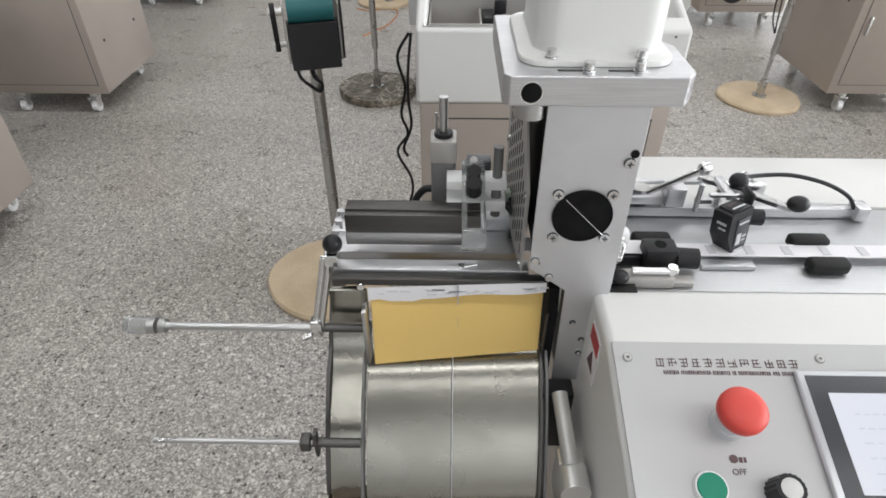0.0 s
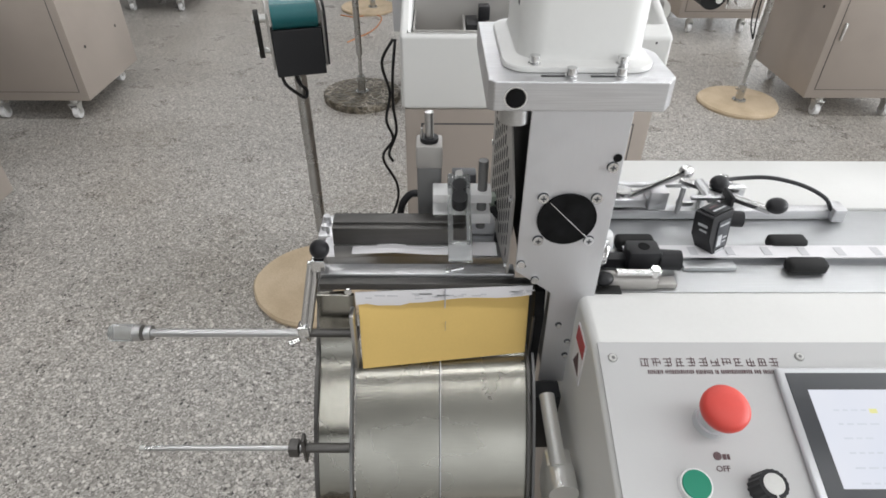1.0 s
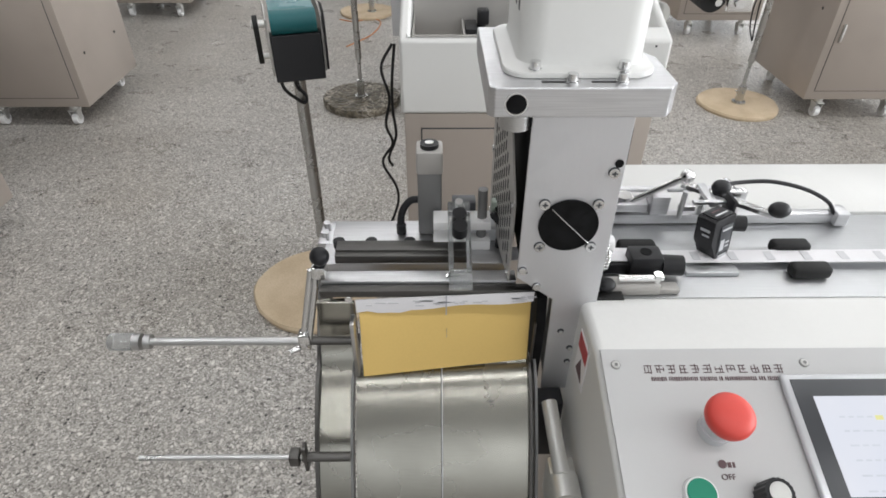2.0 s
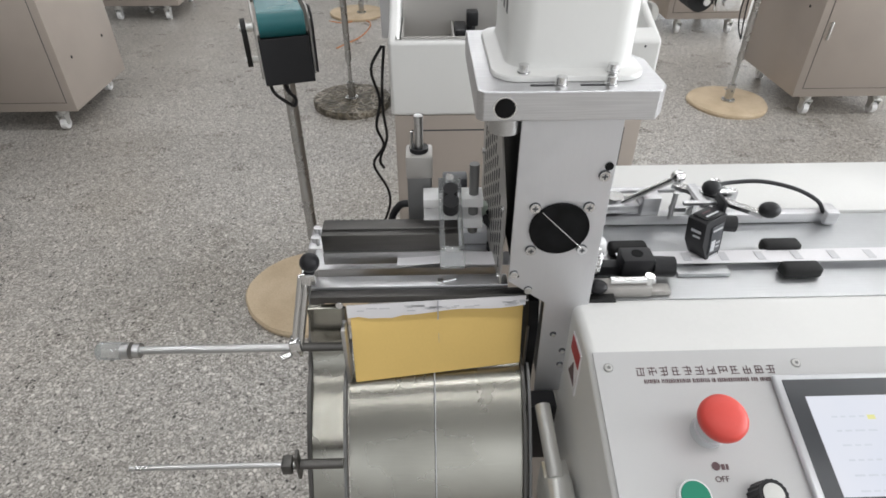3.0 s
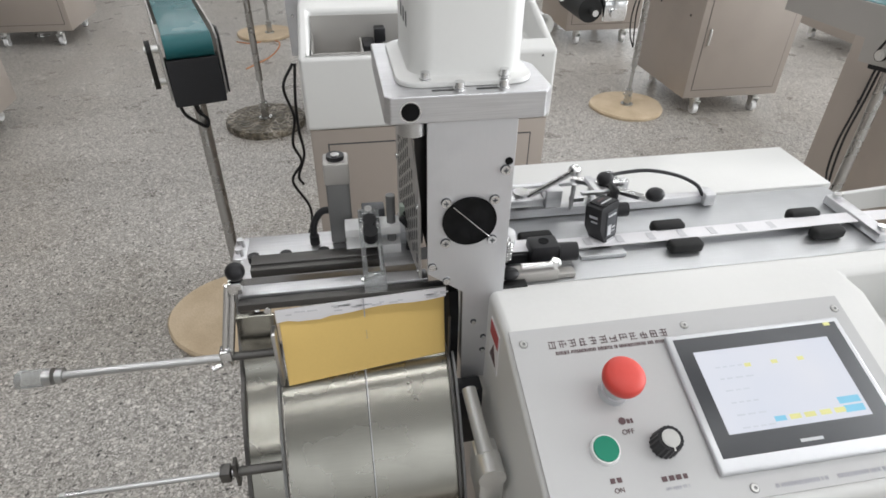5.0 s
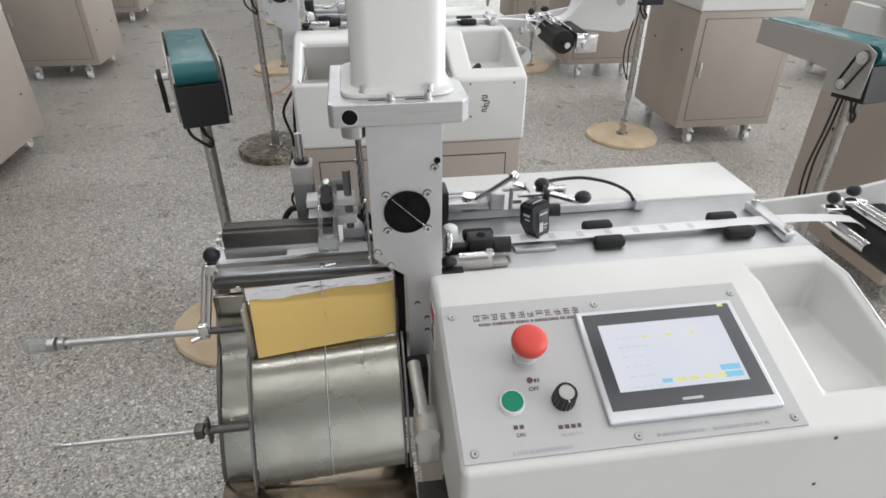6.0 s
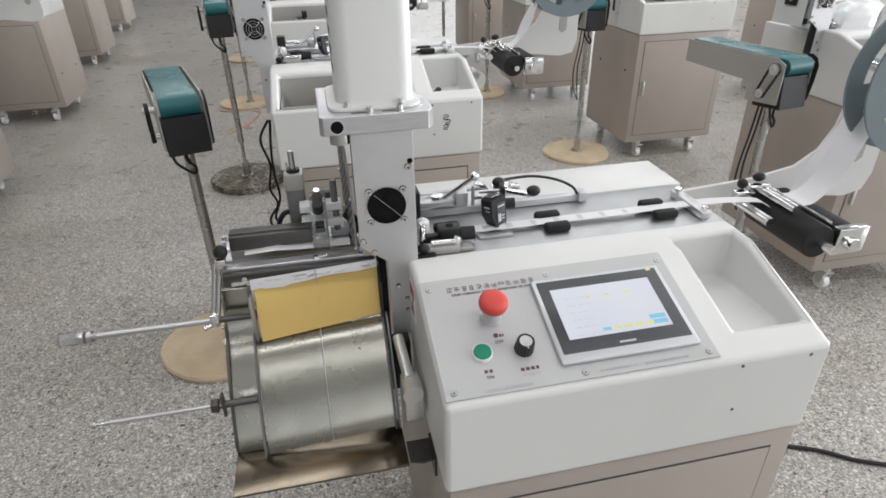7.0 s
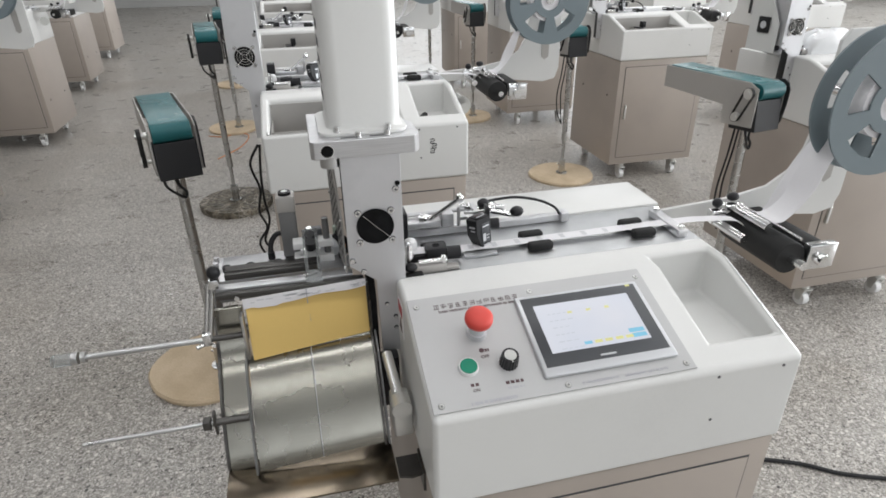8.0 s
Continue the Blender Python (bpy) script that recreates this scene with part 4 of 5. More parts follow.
    # sticker given the display keys' yellow glow, though it is no lamp
    bm = add_box(mesh(), (sx + w - 0.022, sy + h - 0.010, 0.0094), (sx + w - 0.015, sy + h - 0.0065, 0.0098))
    part("corner_sticker", moved(bm, PANEL_M), GLOWYELLOW, scr)
    # writing on the plate
    rng = random.Random(9)
    for k in range(12):
        a = 0.025 + k * 0.0112
        bm = mesh()
        for z in (-0.0085, -0.0050, -0.0015):
            if rng.random() < 0.8:
                add_box(bm, (a + rng.uniform(0, 0.0014), z, 0.0023), (a + rng.uniform(0.0068, 0.0088), z + 0.0007, 0.0027))
        for x in (0.0010, 0.0042, 0.0072):
            if rng.random() < 0.75 or x == 0.0042:
                x += rng.uniform(-0.0006, 0.0006)
                add_box(bm, (a + x, rng.uniform(-0.0095, -0.0060), 0.0023), (a + x + 0.0007, rng.uniform(-0.003, 0.0005), 0.0027))
        part("name_stroke", moved(bm, PANEL_M), INK, plate)
    fine_writing(plate, 0.031, 0.152, -0.0165, 0.0042, 12, INK)
    word(plate, "OFF", 0.078, -0.1045, 0.0070)
    bm = add_cyl(mesh(), (0.0755, -0.0915, 0.0023), (0.0755, -0.0915, 0.003), 0.0036, 14)
    part("lamp_dot", moved(bm, PANEL_M), INK, plate)
    text_bars(plate, [(0.080, 0.083), (0.084, 0.0862)], -0.0945, -0.090, "printed_sign")
    text_bars(plate, [(0.046, 0.0505), (0.0525, 0.057)], -0.146, -0.1415, "printed_sign")
    word(plate, "ON", 0.052, -0.1545, 0.0062)
    text_bars(plate, [(0.094, 0.099), (0.101, 0.106), (0.108, 0.113), (0.115, 0.119)], -0.151, -0.1465, "printed_sign")
    fine_writing(plate, 0.095, 0.118, -0.1590, 0.0032, 1)
    fine_writing(plate, 0.040, 0.104, -0.1735, 0.0046, 2)
    fine_writing(plate, 0.198, 0.252, -0.1712, 0.0040, 3)
    fine_writing(plate, 0.262, 0.326, -0.1712, 0.0040, 4)
    # warning label on the side of the console
    bm = add_box(mesh(), (X0 - 0.0012, 0.030, 0.755), (X0 - 0.0002, 0.066, 0.815))
    sticker = part("side_label", bm, PAPER, ob, "white and red warning label")
    bm = add_box(mesh(), (X0 - 0.0018, 0.032, 0.794), (X0 - 0.0013, 0.064, 0.813))
    part("label_band", bm, REDINK, sticker)
    bm = add_prism(mesh(), [(0.036, 0.764), (0.060, 0.764), (0.048, 0.788)], "x", X0 - 0.0018, X0 - 0.0013)
    part("label_sign", bm, INK, sticker)


def drum(ob):
    """Curved stainless receiving chute with its end plates, rods and lip."""
    path = [(0.118, 0.690), (0.110, 0.708), (0.096, 0.714), (0.078, 0.706), (0.055, 0.682), (0.032, 0.652), (0.012, 0.620), (-0.003, 0.592), (-0.008, 0.574)]

    rising = [(0.120, 0.800), (0.116, 0.765), (0.108, 0.733), (0.094, 0.710), (0.076, 0.694), (0.055, 0.674)] + path[5:]

    def sheet(out, back=0.0, first=0):
        """The chute's section, pushed out of its face by out and set back."""
        line = [Vector((y, z)) for y, z, _ in [(v.x, v.y, 0) for v in smooth_line([(y + back, z, 0) for y, z in (rising if back > 0.012 else path)[first:]], 4)]]
        res = []
        for k, p in enumerate(line):
            d = (line[min(k + 1, len(line) - 1)] - line[max(k - 1, 0)]).normalized()
            res.append((p.x + d.y * out, p.y - d.x * out))
        return res

    def rise(bm):
        for v in bm.verts:
            v.co.z += (v.co.x + 0.262) / 0.2 * 0.014

    for x0, x1, back in ((-0.262, -0.064, 0.0), (-0.307, -0.268, 0.014)):
        bm = mesh()
        add_prism(bm, sheet(0.0, back) + sheet(0.003, back)[::-1], "x", x0, x1)
        rise(bm)
        part("chute_sheet", bm, SHEET, ob, "curved stainless chute sheet", smooth=30)
    for x, out, mt in ((-0.2675, -0.004, OXIDE), (-0.0635, -0.006, DULL), (-0.0575, -0.010, OXIDE)):
        bm = mesh()
        add_prism(bm, sheet(out) + sheet(0.012)[::-1], "x", x, x + 0.0030)
        rise(bm)
        part("chute_rim", bm, mt, ob)
    bm = mesh()
    add_prism(bm, [(0.200, 0.815)] + sheet(-0.003, 0.010, 2) + [(0.19, 0.56), (0.225, 0.60), (0.225, 0.80)], "x", -0.3130, -0.3085)
    part("end_plate", bm, DULL, ob, "dark steel end plate")
    # seam along the chute and lip plate below it
    bm = add_prism(mesh(), sheet(0.001, 0.0, 1) + sheet(0.0042, 0.0, 1)[::-1], "x", -0.1632, -0.1622)
    rise(bm)
    part("seam_wire", bm, SILVER, ob, "pale weld seam down the chute")
    # dark strip beside the weld: the seam's shade built as a thin piece
    bm = add_prism(mesh(), sheet(0.001, 0.0, 1) + sheet(0.0034, 0.0, 1)[::-1], "x", -0.1641, -0.1632)
    rise(bm)
    part("seam_shade", bm, DULL, ob)
    bm = add_box(mesh(), (-0.312, -0.078, 0.568), (-0.052, 0.02, 0.572), 0.001)
    part("lip_plate", bm, MIRROR, ob, "polished stainless lip plate")
    bm = add_prism(mesh(), [(-0.050, -0.03), (-0.008, -0.03), (-0.008, -0.072), (-0.030, -0.076), (-0.050, -0.070)], "z", 0.566, 0.570)
    add_box(bm, (-0.014, -0.082, 0.540), (-0.010, -0.030, 0.580))
    part("lip_bracket", bm, DULL, ob)
    # rods with tips
    bm = add_cyl(mesh(), (-0.500, 0.106, 0.7585), (-0.318, 0.106, 0.7585), 0.0047, 16)
    rod = part("upper_rod", bm, STEEL, ob, "long bright steel rod")
    bm = add_cyl(mesh(), (-0.543, 0.106, 0.7585), (-0.516, 0.106, 0.7585), 0.0100, 8)
    part("rod_tip", bm, ACRYL, rod, "clear plastic rod tip")
    bm = add_cyl(mesh(), (-0.516, 0.106, 0.7585), (-0.507, 0.106, 0.7585), 0.0098, 20)
    add_cyl(bm, (-0.503, 0.106, 0.7585), (-0.496, 0.106, 0.7585), 0.0085, 20)
    part("rod_collar", bm, STEEL, rod)
    bm = add_cyl(mesh(), (-0.318, 0.106, 0.7585), (-0.258, 0.106, 0.7585), 0.0050, 16)
    add_cyl(bm, (-0.262, 0.106, 0.7585), (-0.2575, 0.106, 0.7585), 0.0085, 16)
    part("rod_root", bm, DULL, rod, "dark end of the rod")
    bm = add_cyl(mesh(), (-0.502, 0.016, 0.666), (-0.32, 0.016, 0.666), 0.0032, 14)
    lower = part("lower_rod", bm, STEEL, ob, "thin steel rod")
    bm = add_cyl(mesh(), (-0.32, 0.016, 0.666), (-0.266, 0.016, 0.666), 0.0056, 16)
    add_box(bm, (-0.334, 0.008, 0.658), (-0.322, 0.024, 0.674), 0.002)
    add_box(bm, (-0.318, 0.010, 0.646), (-0.314, 0.022, 0.686), 0.001)
    part("rod_root", bm, DULL, lower, "dark end of the rod")
    # clamp arm with a ball knob
    bm = add_cyl(mesh(), (-0.3215, 0.104, 0.762), (-0.3040, 0.120, 0.852), 0.0036, 16)
    add_cyl(bm, (-0.3145, 0.104, 0.762), (-0.2970, 0.120, 0.852), 0.0036, 16)
    add_box(bm, (-0.303, 0.114, 0.842), (-0.288, 0.132, 0.858), 0.002)
    add_box(bm, (-0.3265, 0.097, 0.750), (-0.3125, 0.113, 0.773), 0.003)
    add_cyl(bm, (-0.336, 0.094, 0.753), (-0.326, 0.099, 0.754), 0.0035, 12)
    parts("clamp_arm", bm, CHROME, ob, "chrome clamp arm")
    bm = add_ball(mesh(), (-0.2935, 0.124, 0.867), 0.0108)
    part("ball_knob", bm, BLACK, ob, "black ball knob")
    # label stack: foam board and paper
    bm = add_prism(mesh(), [(0.0985, 0.706), (0.1025, 0.706), (0.1065, 0.812), (0.1025, 0.812)], "x", -0.254, -0.0635)
    for v in bm.verts:
        along = (v.co.x + 0.254) / 0.19
        top = v.co.z > 0.76
        v.co.z += along * (0.005 if top else 0.017) + (0 if top else 0.012)
        v.co.y += along * 0.010 - (0 if top else 0.012)
    foam = part("foam_sheet", bm, YELLOW, ob, "yellow foam backing sheet", bevel=0.0012)
    part("foam_slit", add_box(mesh(), (-0.1576, 0.0989, 0.758), (-0.1573, 0.1010, 0.782)), PRINT, foam)
    bm = mesh()
    n = 16
    line = []
    for k in range(n + 1):
        x = -0.256 + 0.192 * k / n
        line.append((x, 0.809 + 0.015 * k / n + 0.0016 * math.sin(k * 0.8) - (0.004 if 1 < k < 5 else 0)))
    add_prism(bm, line + [(-0.064, 0.837), (-0.256, 0.827)], "y", 0.0985, 0.0998)
    paper = part("curled_label", bm, PAPER, ob, "curled white printed labels")
    bm = mesh()
    rng = random.Random(2)
    for k in range(26):
        x = -0.25 + 0.18 * rng.random()
        z = 0.815 + 0.008 * rng.random() + 0.008 * (x + 0.25) / 0.19
        add_box(bm, (x, 0.0980, z), (x + rng.uniform(0.004, 0.014), 0.0984, z + 0.0016))
    tagged(part("label_print", bm, PALEPRINT, paper), kind="stuff")
    bm = add_box(mesh(), (-0.1588, 0.0970, 0.806), (-0.1576, 0.0984, 0.834))
    part("label_seam", bm, PRINT, paper)
    part("stack_guide", add_box(mesh(), (-0.2625, 0.082, 0.724), (-0.2578, 0.100, 0.806), 0.001), STEEL, ob, "thin steel guide beside the labels")
    # dark well left of the stack
    bm = add_box(mesh(), (-0.306, 0.124, 0.690), (-0.262, 0.130, 0.800), 0.002)
    part("well_plate", bm, SHEET, ob, "stainless back of the well")
    # black cover; its unlit colour also paints the shade of the gap here
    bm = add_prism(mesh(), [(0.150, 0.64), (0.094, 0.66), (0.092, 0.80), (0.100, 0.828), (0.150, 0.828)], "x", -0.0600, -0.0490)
    part("side_cover", bm, SHADEBLACK, ob, "black side cover that darkens the gap beside the foam")
    bm = add_cyl(mesh(), (-0.0605, 0.090, 0.70), (-0.0605, 0.090, 0.80), 0.0016, 8)
    part("cover_edge", bm, DULL, ob)
    # block and handle between chute and console
    bm = add_box(mesh(), (-0.050, -0.050, 0.632), (-0.0215, 0.000, 0.688), 0.003)
    add_cyl(bm, (-0.040, -0.030, 0.700), (-0.044, 0.045, 0.722), 0.0085, 22)
    add_cyl(bm, (-0.0375, -0.056, 0.690), (-0.0375, -0.028, 0.690), 0.0155, 26)
    parts("pivot_block", bm, CASTER, ob, "grey cast pivot block")
    bm = add_box(mesh(), (-0.060, 0.060, 0.60), (-0.022, 0.085, 0.70), 0.002)
    part("pivot_web", bm, BLACK, ob)


def cutter_bed(ob):
    """Fixed bars and bed of the cutter, seen between chute and column."""
    for lo, hi, mt, nm in (((-0.294, 0.1005, 0.829), (-0.066, 0.1125, 0.838), DULL, "front_bar"), ((-0.294, 0.1135, 0.826), (-0.082, 0.132, 0.841), ALU_X, "anvil_bar"),
                           ((-0.294, 0.132, 0.806), (-0.080, 0.153, 0.812), OXIDE, "slot_floor"), ((-0.300, 0.153, 0.812), (-0.084, 0.240, 0.834), ALU_X, "bed_plate")):
        part(nm, add_box(mesh(), lo, hi, 0.0012), mt, ob, "ground steel cutter bar")
    bm = add_box(mesh(), (-0.310, 0.190, 0.812), (-0.293, 0.236, 0.836), 0.003)
    for y in (0.205, 0.225):
        add_cyl(bm, (-0.303, y, 0.836), (-0.303, y, 0.842), 0.0042, 12)
        add_cyl(bm, (-0.298, y - 0.008, 0.836), (-0.298, y - 0.008, 0.846), 0.0022, 8)
    parts("bed_end_block", bm, ALU_X, ob, "aluminium end block with screws")
    bm = mesh()
    for x in (-0.283, -0.245, -0.200, -0.092):
        add_cyl(bm, (x, 0.186, 0.8335), (x, 0.186, 0.843), 0.0070, 14)
    parts("bed_plug", bm, BLACK, ob)
    bm = mesh()
    for x in (-0.28, -0.27, -0.2, -0.14, -0.1):
        add_cyl(bm, (x, 0.143, 0.812), (x, 0.143, 0.8155), 0.0028, 10)
    add_cyl(bm, (-0.158, 0.116, 0.8425), (-0.138, 0.122, 0.8425), 0.0013, 8)
    add_box(bm, (-0.158, 0.116, 0.8405), (-0.152, 0.121, 0.845))
    add_cyl(bm, (-0.262, 0.0925, 0.833), (-0.262, 0.0938, 0.833), 0.004, 12)
    parts("bed_screw", bm, CHROME, ob)
    # guide post and black cable behind the bed
    bm = add_box(mesh(), (-0.190, 0.208, 0.8345), (-0.162, 0.238, 0.945), 0.003)
    post = part("guide_post", bm, OXIDE, ob, "grey steel guide post", bevel=0.001)
    bm = add_box(mesh(), (-0.191, 0.2065, 0.918), (-0.161, 0.239, 0.9462), 0.003)
    part("post_cap", bm, GREYMETAL, post, "pale cast cap of the post")
    bm = add_cyl(mesh(), (-0.176, 0.222, 0.945), (-0.176, 0.222, 0.951), 0.0105, 20)
    part("post_collar", bm, BLACK, post)
    bm = add_tube(mesh(), [(-0.188, 0.225, 0.875), (-0.200, 0.226, 0.872), (-0.210, 0.222, 0.858), (-0.212, 0.216, 0.835), (-0.211, 0.214, 0.838)], 0.0045)
    add_cyl(bm, (-0.211, 0.214, 0.834), (-0.211, 0.214, 0.846), 0.006, 10)
    add_tube(bm, [(-0.10, 0.205, 0.88), (-0.09, 0.196, 0.87), (-0.082, 0.185, 0.862), (-0.083, 0.18, 0.845)], 0.004)
    parts("bed_cable", bm, BLACK, ob, "black cables on the cutter")
    bm = add_tube(mesh(), [(-0.098, 0.205, 0.882), (-0.088, 0.198, 0.868), (-0.086, 0.185, 0.852)], 0.0016)
    part("red_wire", bm, WIRE, ob)
    bm = add_box(mesh(), (-0.104, 0.200, 0.868), (-0.090, 0.212, 0.886), 0.002)
    part("terminal_block", bm, TERMINAL, ob, "pale green terminal block")
    bm = moved(add_box(mesh(), (-0.004, -0.004, -0.018), (0.004, 0.004, 0.018), 0.002), pose(-0.093, 0.192, 0.862, 0, -38, 0))
    part("switch_arm", bm, BLACK, ob)
    bm = add_box(mesh(), (-0.128, 0.195, 0.8345), (-0.092, 0.232, 0.852), 0.002)
    part("side_block", bm, SILVER, ob)


def cutter_carriage(ob):
    """The part of the cutter that strokes up and down; built at the top of its stroke."""
    car = new("cutter_carriage")
    car.empty_display_size = 0.05
    car.parent = ob
    tagged(car, "steel blade carriage that strokes up and down")
    bm = add_box(mesh(), (-0.284, 0.154, 0.850), (-0.132, 0.164, 0.884), 0.001)
    add_box(bm, (-0.284, 0.163, 0.874), (-0.132, 0.182, 0.886), 0.001)
    add_box(bm, (-0.165, 0.180, 0.874), (-0.135, 0.200, 0.886), 0.001)
    part("blade", bm, DULL, car, "dark ground steel blade holder")
    bm = add_box(mesh(), (-0.284, 0.1515, 0.846), (-0.132, 0.1538, 0.862))
    part("blade_edge", bm, STEEL, car)
    bm = add_cyl(mesh(), (-0.176, 0.222, 0.88), (-0.176, 0.222, 0.992), 0.0050, 16)
    add_cyl(bm, (-0.184, 0.218, 0.90), (-0.184, 0.218, 0.975), 0.0014, 8)
    parts("guide_rod", bm, STEEL, car, "ground guide rods")
    bm = add_box(mesh(), (-0.172, 0.178, 0.902), (-0.106, 0.2035, 0.913), 0.0008)
    add_box(bm, (-0.172, 0.178, 0.874), (-0.106, 0.2035, 0.887), 0.0008)
    part("guide_pin", add_cyl(mesh(), (-0.116, 0.190, 0.862), (-0.116, 0.190, 0.950), 0.0055, 16), OXIDE, car, "dark bronze guide pin")
    parts("carriage_block", bm, NYLON, car, "white metal carriage blocks")
    bm = add_box(mesh(), (-0.150, 0.206, 0.895), (-0.122, 0.225, 0.922), 0.002)
    part("carriage_box", bm, DKGREY, car)
    # slotted clear arm
    m = pose(-0.143, 0.190, 0.926, 24, 0, 0)
    bm = mesh()
    for lo, hi in (((-0.0125, -0.012, -0.003), (0.0125, 0.006, 0.003)), ((-0.0125, -0.104, -0.003), (0.0125, -0.080, 0.003)), ((-0.0125, -0.084, -0.003), (-0.0070, -0.008, 0.003)),
                   ((0.0070, -0.084, -0.003), (0.0125, -0.008, 0.003))):
        add_box(bm, lo, hi, 0.0008)
    part("clear_arm", moved(bm, m), ACRYL, car, "clear slotted plastic arm")
    bm = moved(add_cyl(add_cyl(mesh(), (0, -0.036, 0.003), (0, -0.036, 0.020), 0.0085, 18), (0, -0.019, 0.003), (0, -0.019, 0.018), 0.0080, 18), m)
    parts("arm_knob", bm, BLACK, car, "black thumb knob")
    bm = moved(add_cyl(mesh(), (0, 0.0, 0.003), (0, 0.0, 0.012), 0.0045, 12), m)
    part("arm_screw", bm, CHROME, car)
    return car


def loose_label(ob):
    """The cut end of the strip that is pushed out under the blade."""
    line = [(-0.10, 0.8475), (-0.14, 0.8478), (-0.18, 0.8488), (-0.215, 0.8515), (-0.245, 0.8500), (-0.262, 0.8492)]
    bm = add_ribbon(mesh(), line[::-1], 0.138, 0.162, 0.0005)
    slip = part("cut_label", bm, PAPER, ob, "white label pushed out under the blade")
    return slip


front_machine = machine(True)
tagged(front_machine, "white label cutting machine with red stop button and lit touch display")
front_panel(front_machine)
drum(front_machine)
cutter_bed(front_machine)
carriage = cutter_carriage(front_machine)
slip = loose_label(front_machine)

def fan_guard(ob):
    bm = mesh()
    for r in (0.007, 0.014, 0.021, 0.0285):
        pts = circle(-0.043, 0.933, r, 28)
        pts.append(pts[0])
        for a, b in zip(pts, pts[1:]):
            add_cyl(bm, (a[0], 0.0815, a[1]), (b[0], 0.0815, b[1]), 0.0011, 6)
    for a in (45, 135, 225, 315):
        u = (math.cos(radians(a)), math.sin(radians(a)))
        add_cyl(bm, (-0.043 + 0.006 * u[0], 0.0828, 0.933 + 0.006 * u[1]), (-0.043 + 0.035 * u[0], 0.0828, 0.933 + 0.035 * u[1]), 0.0013, 6)
    part("fan_guard", bm, CHROME, ob, "chromed wire fan guard")


# machines of the other rows, waiting for their displays
bare = machine(False)
tagged(bare, "white label machine with an empty display opening on a beige cabinet")
fan_guard(bare)
bare.matrix_basis = pose(-0.228, 1.012, TALLER, 0, 0, 0)
for x, y, a in ((-0.297, 2.51, 0), (-0.33, 4.25, 0), (-0.40, 6.0, 1), (1.633, 1.035, 0), (1.640, 2.53, 0), (1.45, 3.85, 0), (1.4, 5.3, 0), (3.35, 1.9, 0), (3.3, 3.3, 0), (3.2, 4.8, 0),
                (-2.253, 1.10, 0), (-2.345, 2.455, 0), (-2.47, 4.28, 0), (-2.745, 6.30, 0), (-2.99, 8.42, 0)):
    copy_thing(bare, pose(x, y, TALLER, 0, 0, a))


bm = mesh()
for k, (x, z) in enumerate(((0.440, 0.722), (0.446, 0.708), (0.440, 0.694))):
    add_tube(bm, [(x - 0.007, YF - 0.0004, z + 0.005), (x + 0.004, YF - 0.0004, z + 0.006), (x + 0.006, YF - 0.0004, z), (x - 0.004, YF - 0.0004, z - 0.001),
                  (x - 0.005, YF - 0.0004, z - 0.006), (x + 0.006, YF - 0.0004, z - 0.006)], 0.0011, 6, 4)
tagged(part("marker_scrawl", bm, BLACK, bare, "scrawl in black marker"), kind="stuff")


# loose clear film left over the feed deck of one machine
def film_heap():
    ob = thing("film_heap", "crumpled clear plastic film heaped on a machine deck", "plastic film")
    rng, bm, n, rows = random.Random(5), mesh(), 36, []
    for r, z in ((1.0, 0.0), (0.96, 0.03), (0.82, 0.055), (0.6, 0.072), (0.3, 0.078)):
        rows.append([])
        for k in range(n):
            a = 6.2832 * k / n
            f = r * (1 + 0.10 * math.sin(3 * a + 1) + 0.06 * math.sin(7 * a)) + rng.uniform(-0.03, 0.03)
            rows[-1].append(bm.verts.new((0.16 * f * math.cos(a), 0.075 * f * math.sin(a), z + (rng.uniform(-0.008, 0.008) if z else 0))))
    for a, b in zip(rows, rows[1:]):
        for k in range(n):
            bm.faces.new((a[k], a[(k + 1) % n], b[(k + 1) % n], b[k]))
    bm.faces.new(rows[-1])
    bm.faces.new(rows[0][::-1])
    part("crumpled_film", bm, BAG, ob, smooth=40)
    ob.matrix_basis = pose(1.80, 1.20, 0.828 + TALLER, 0, 0, 12)


film_heap()


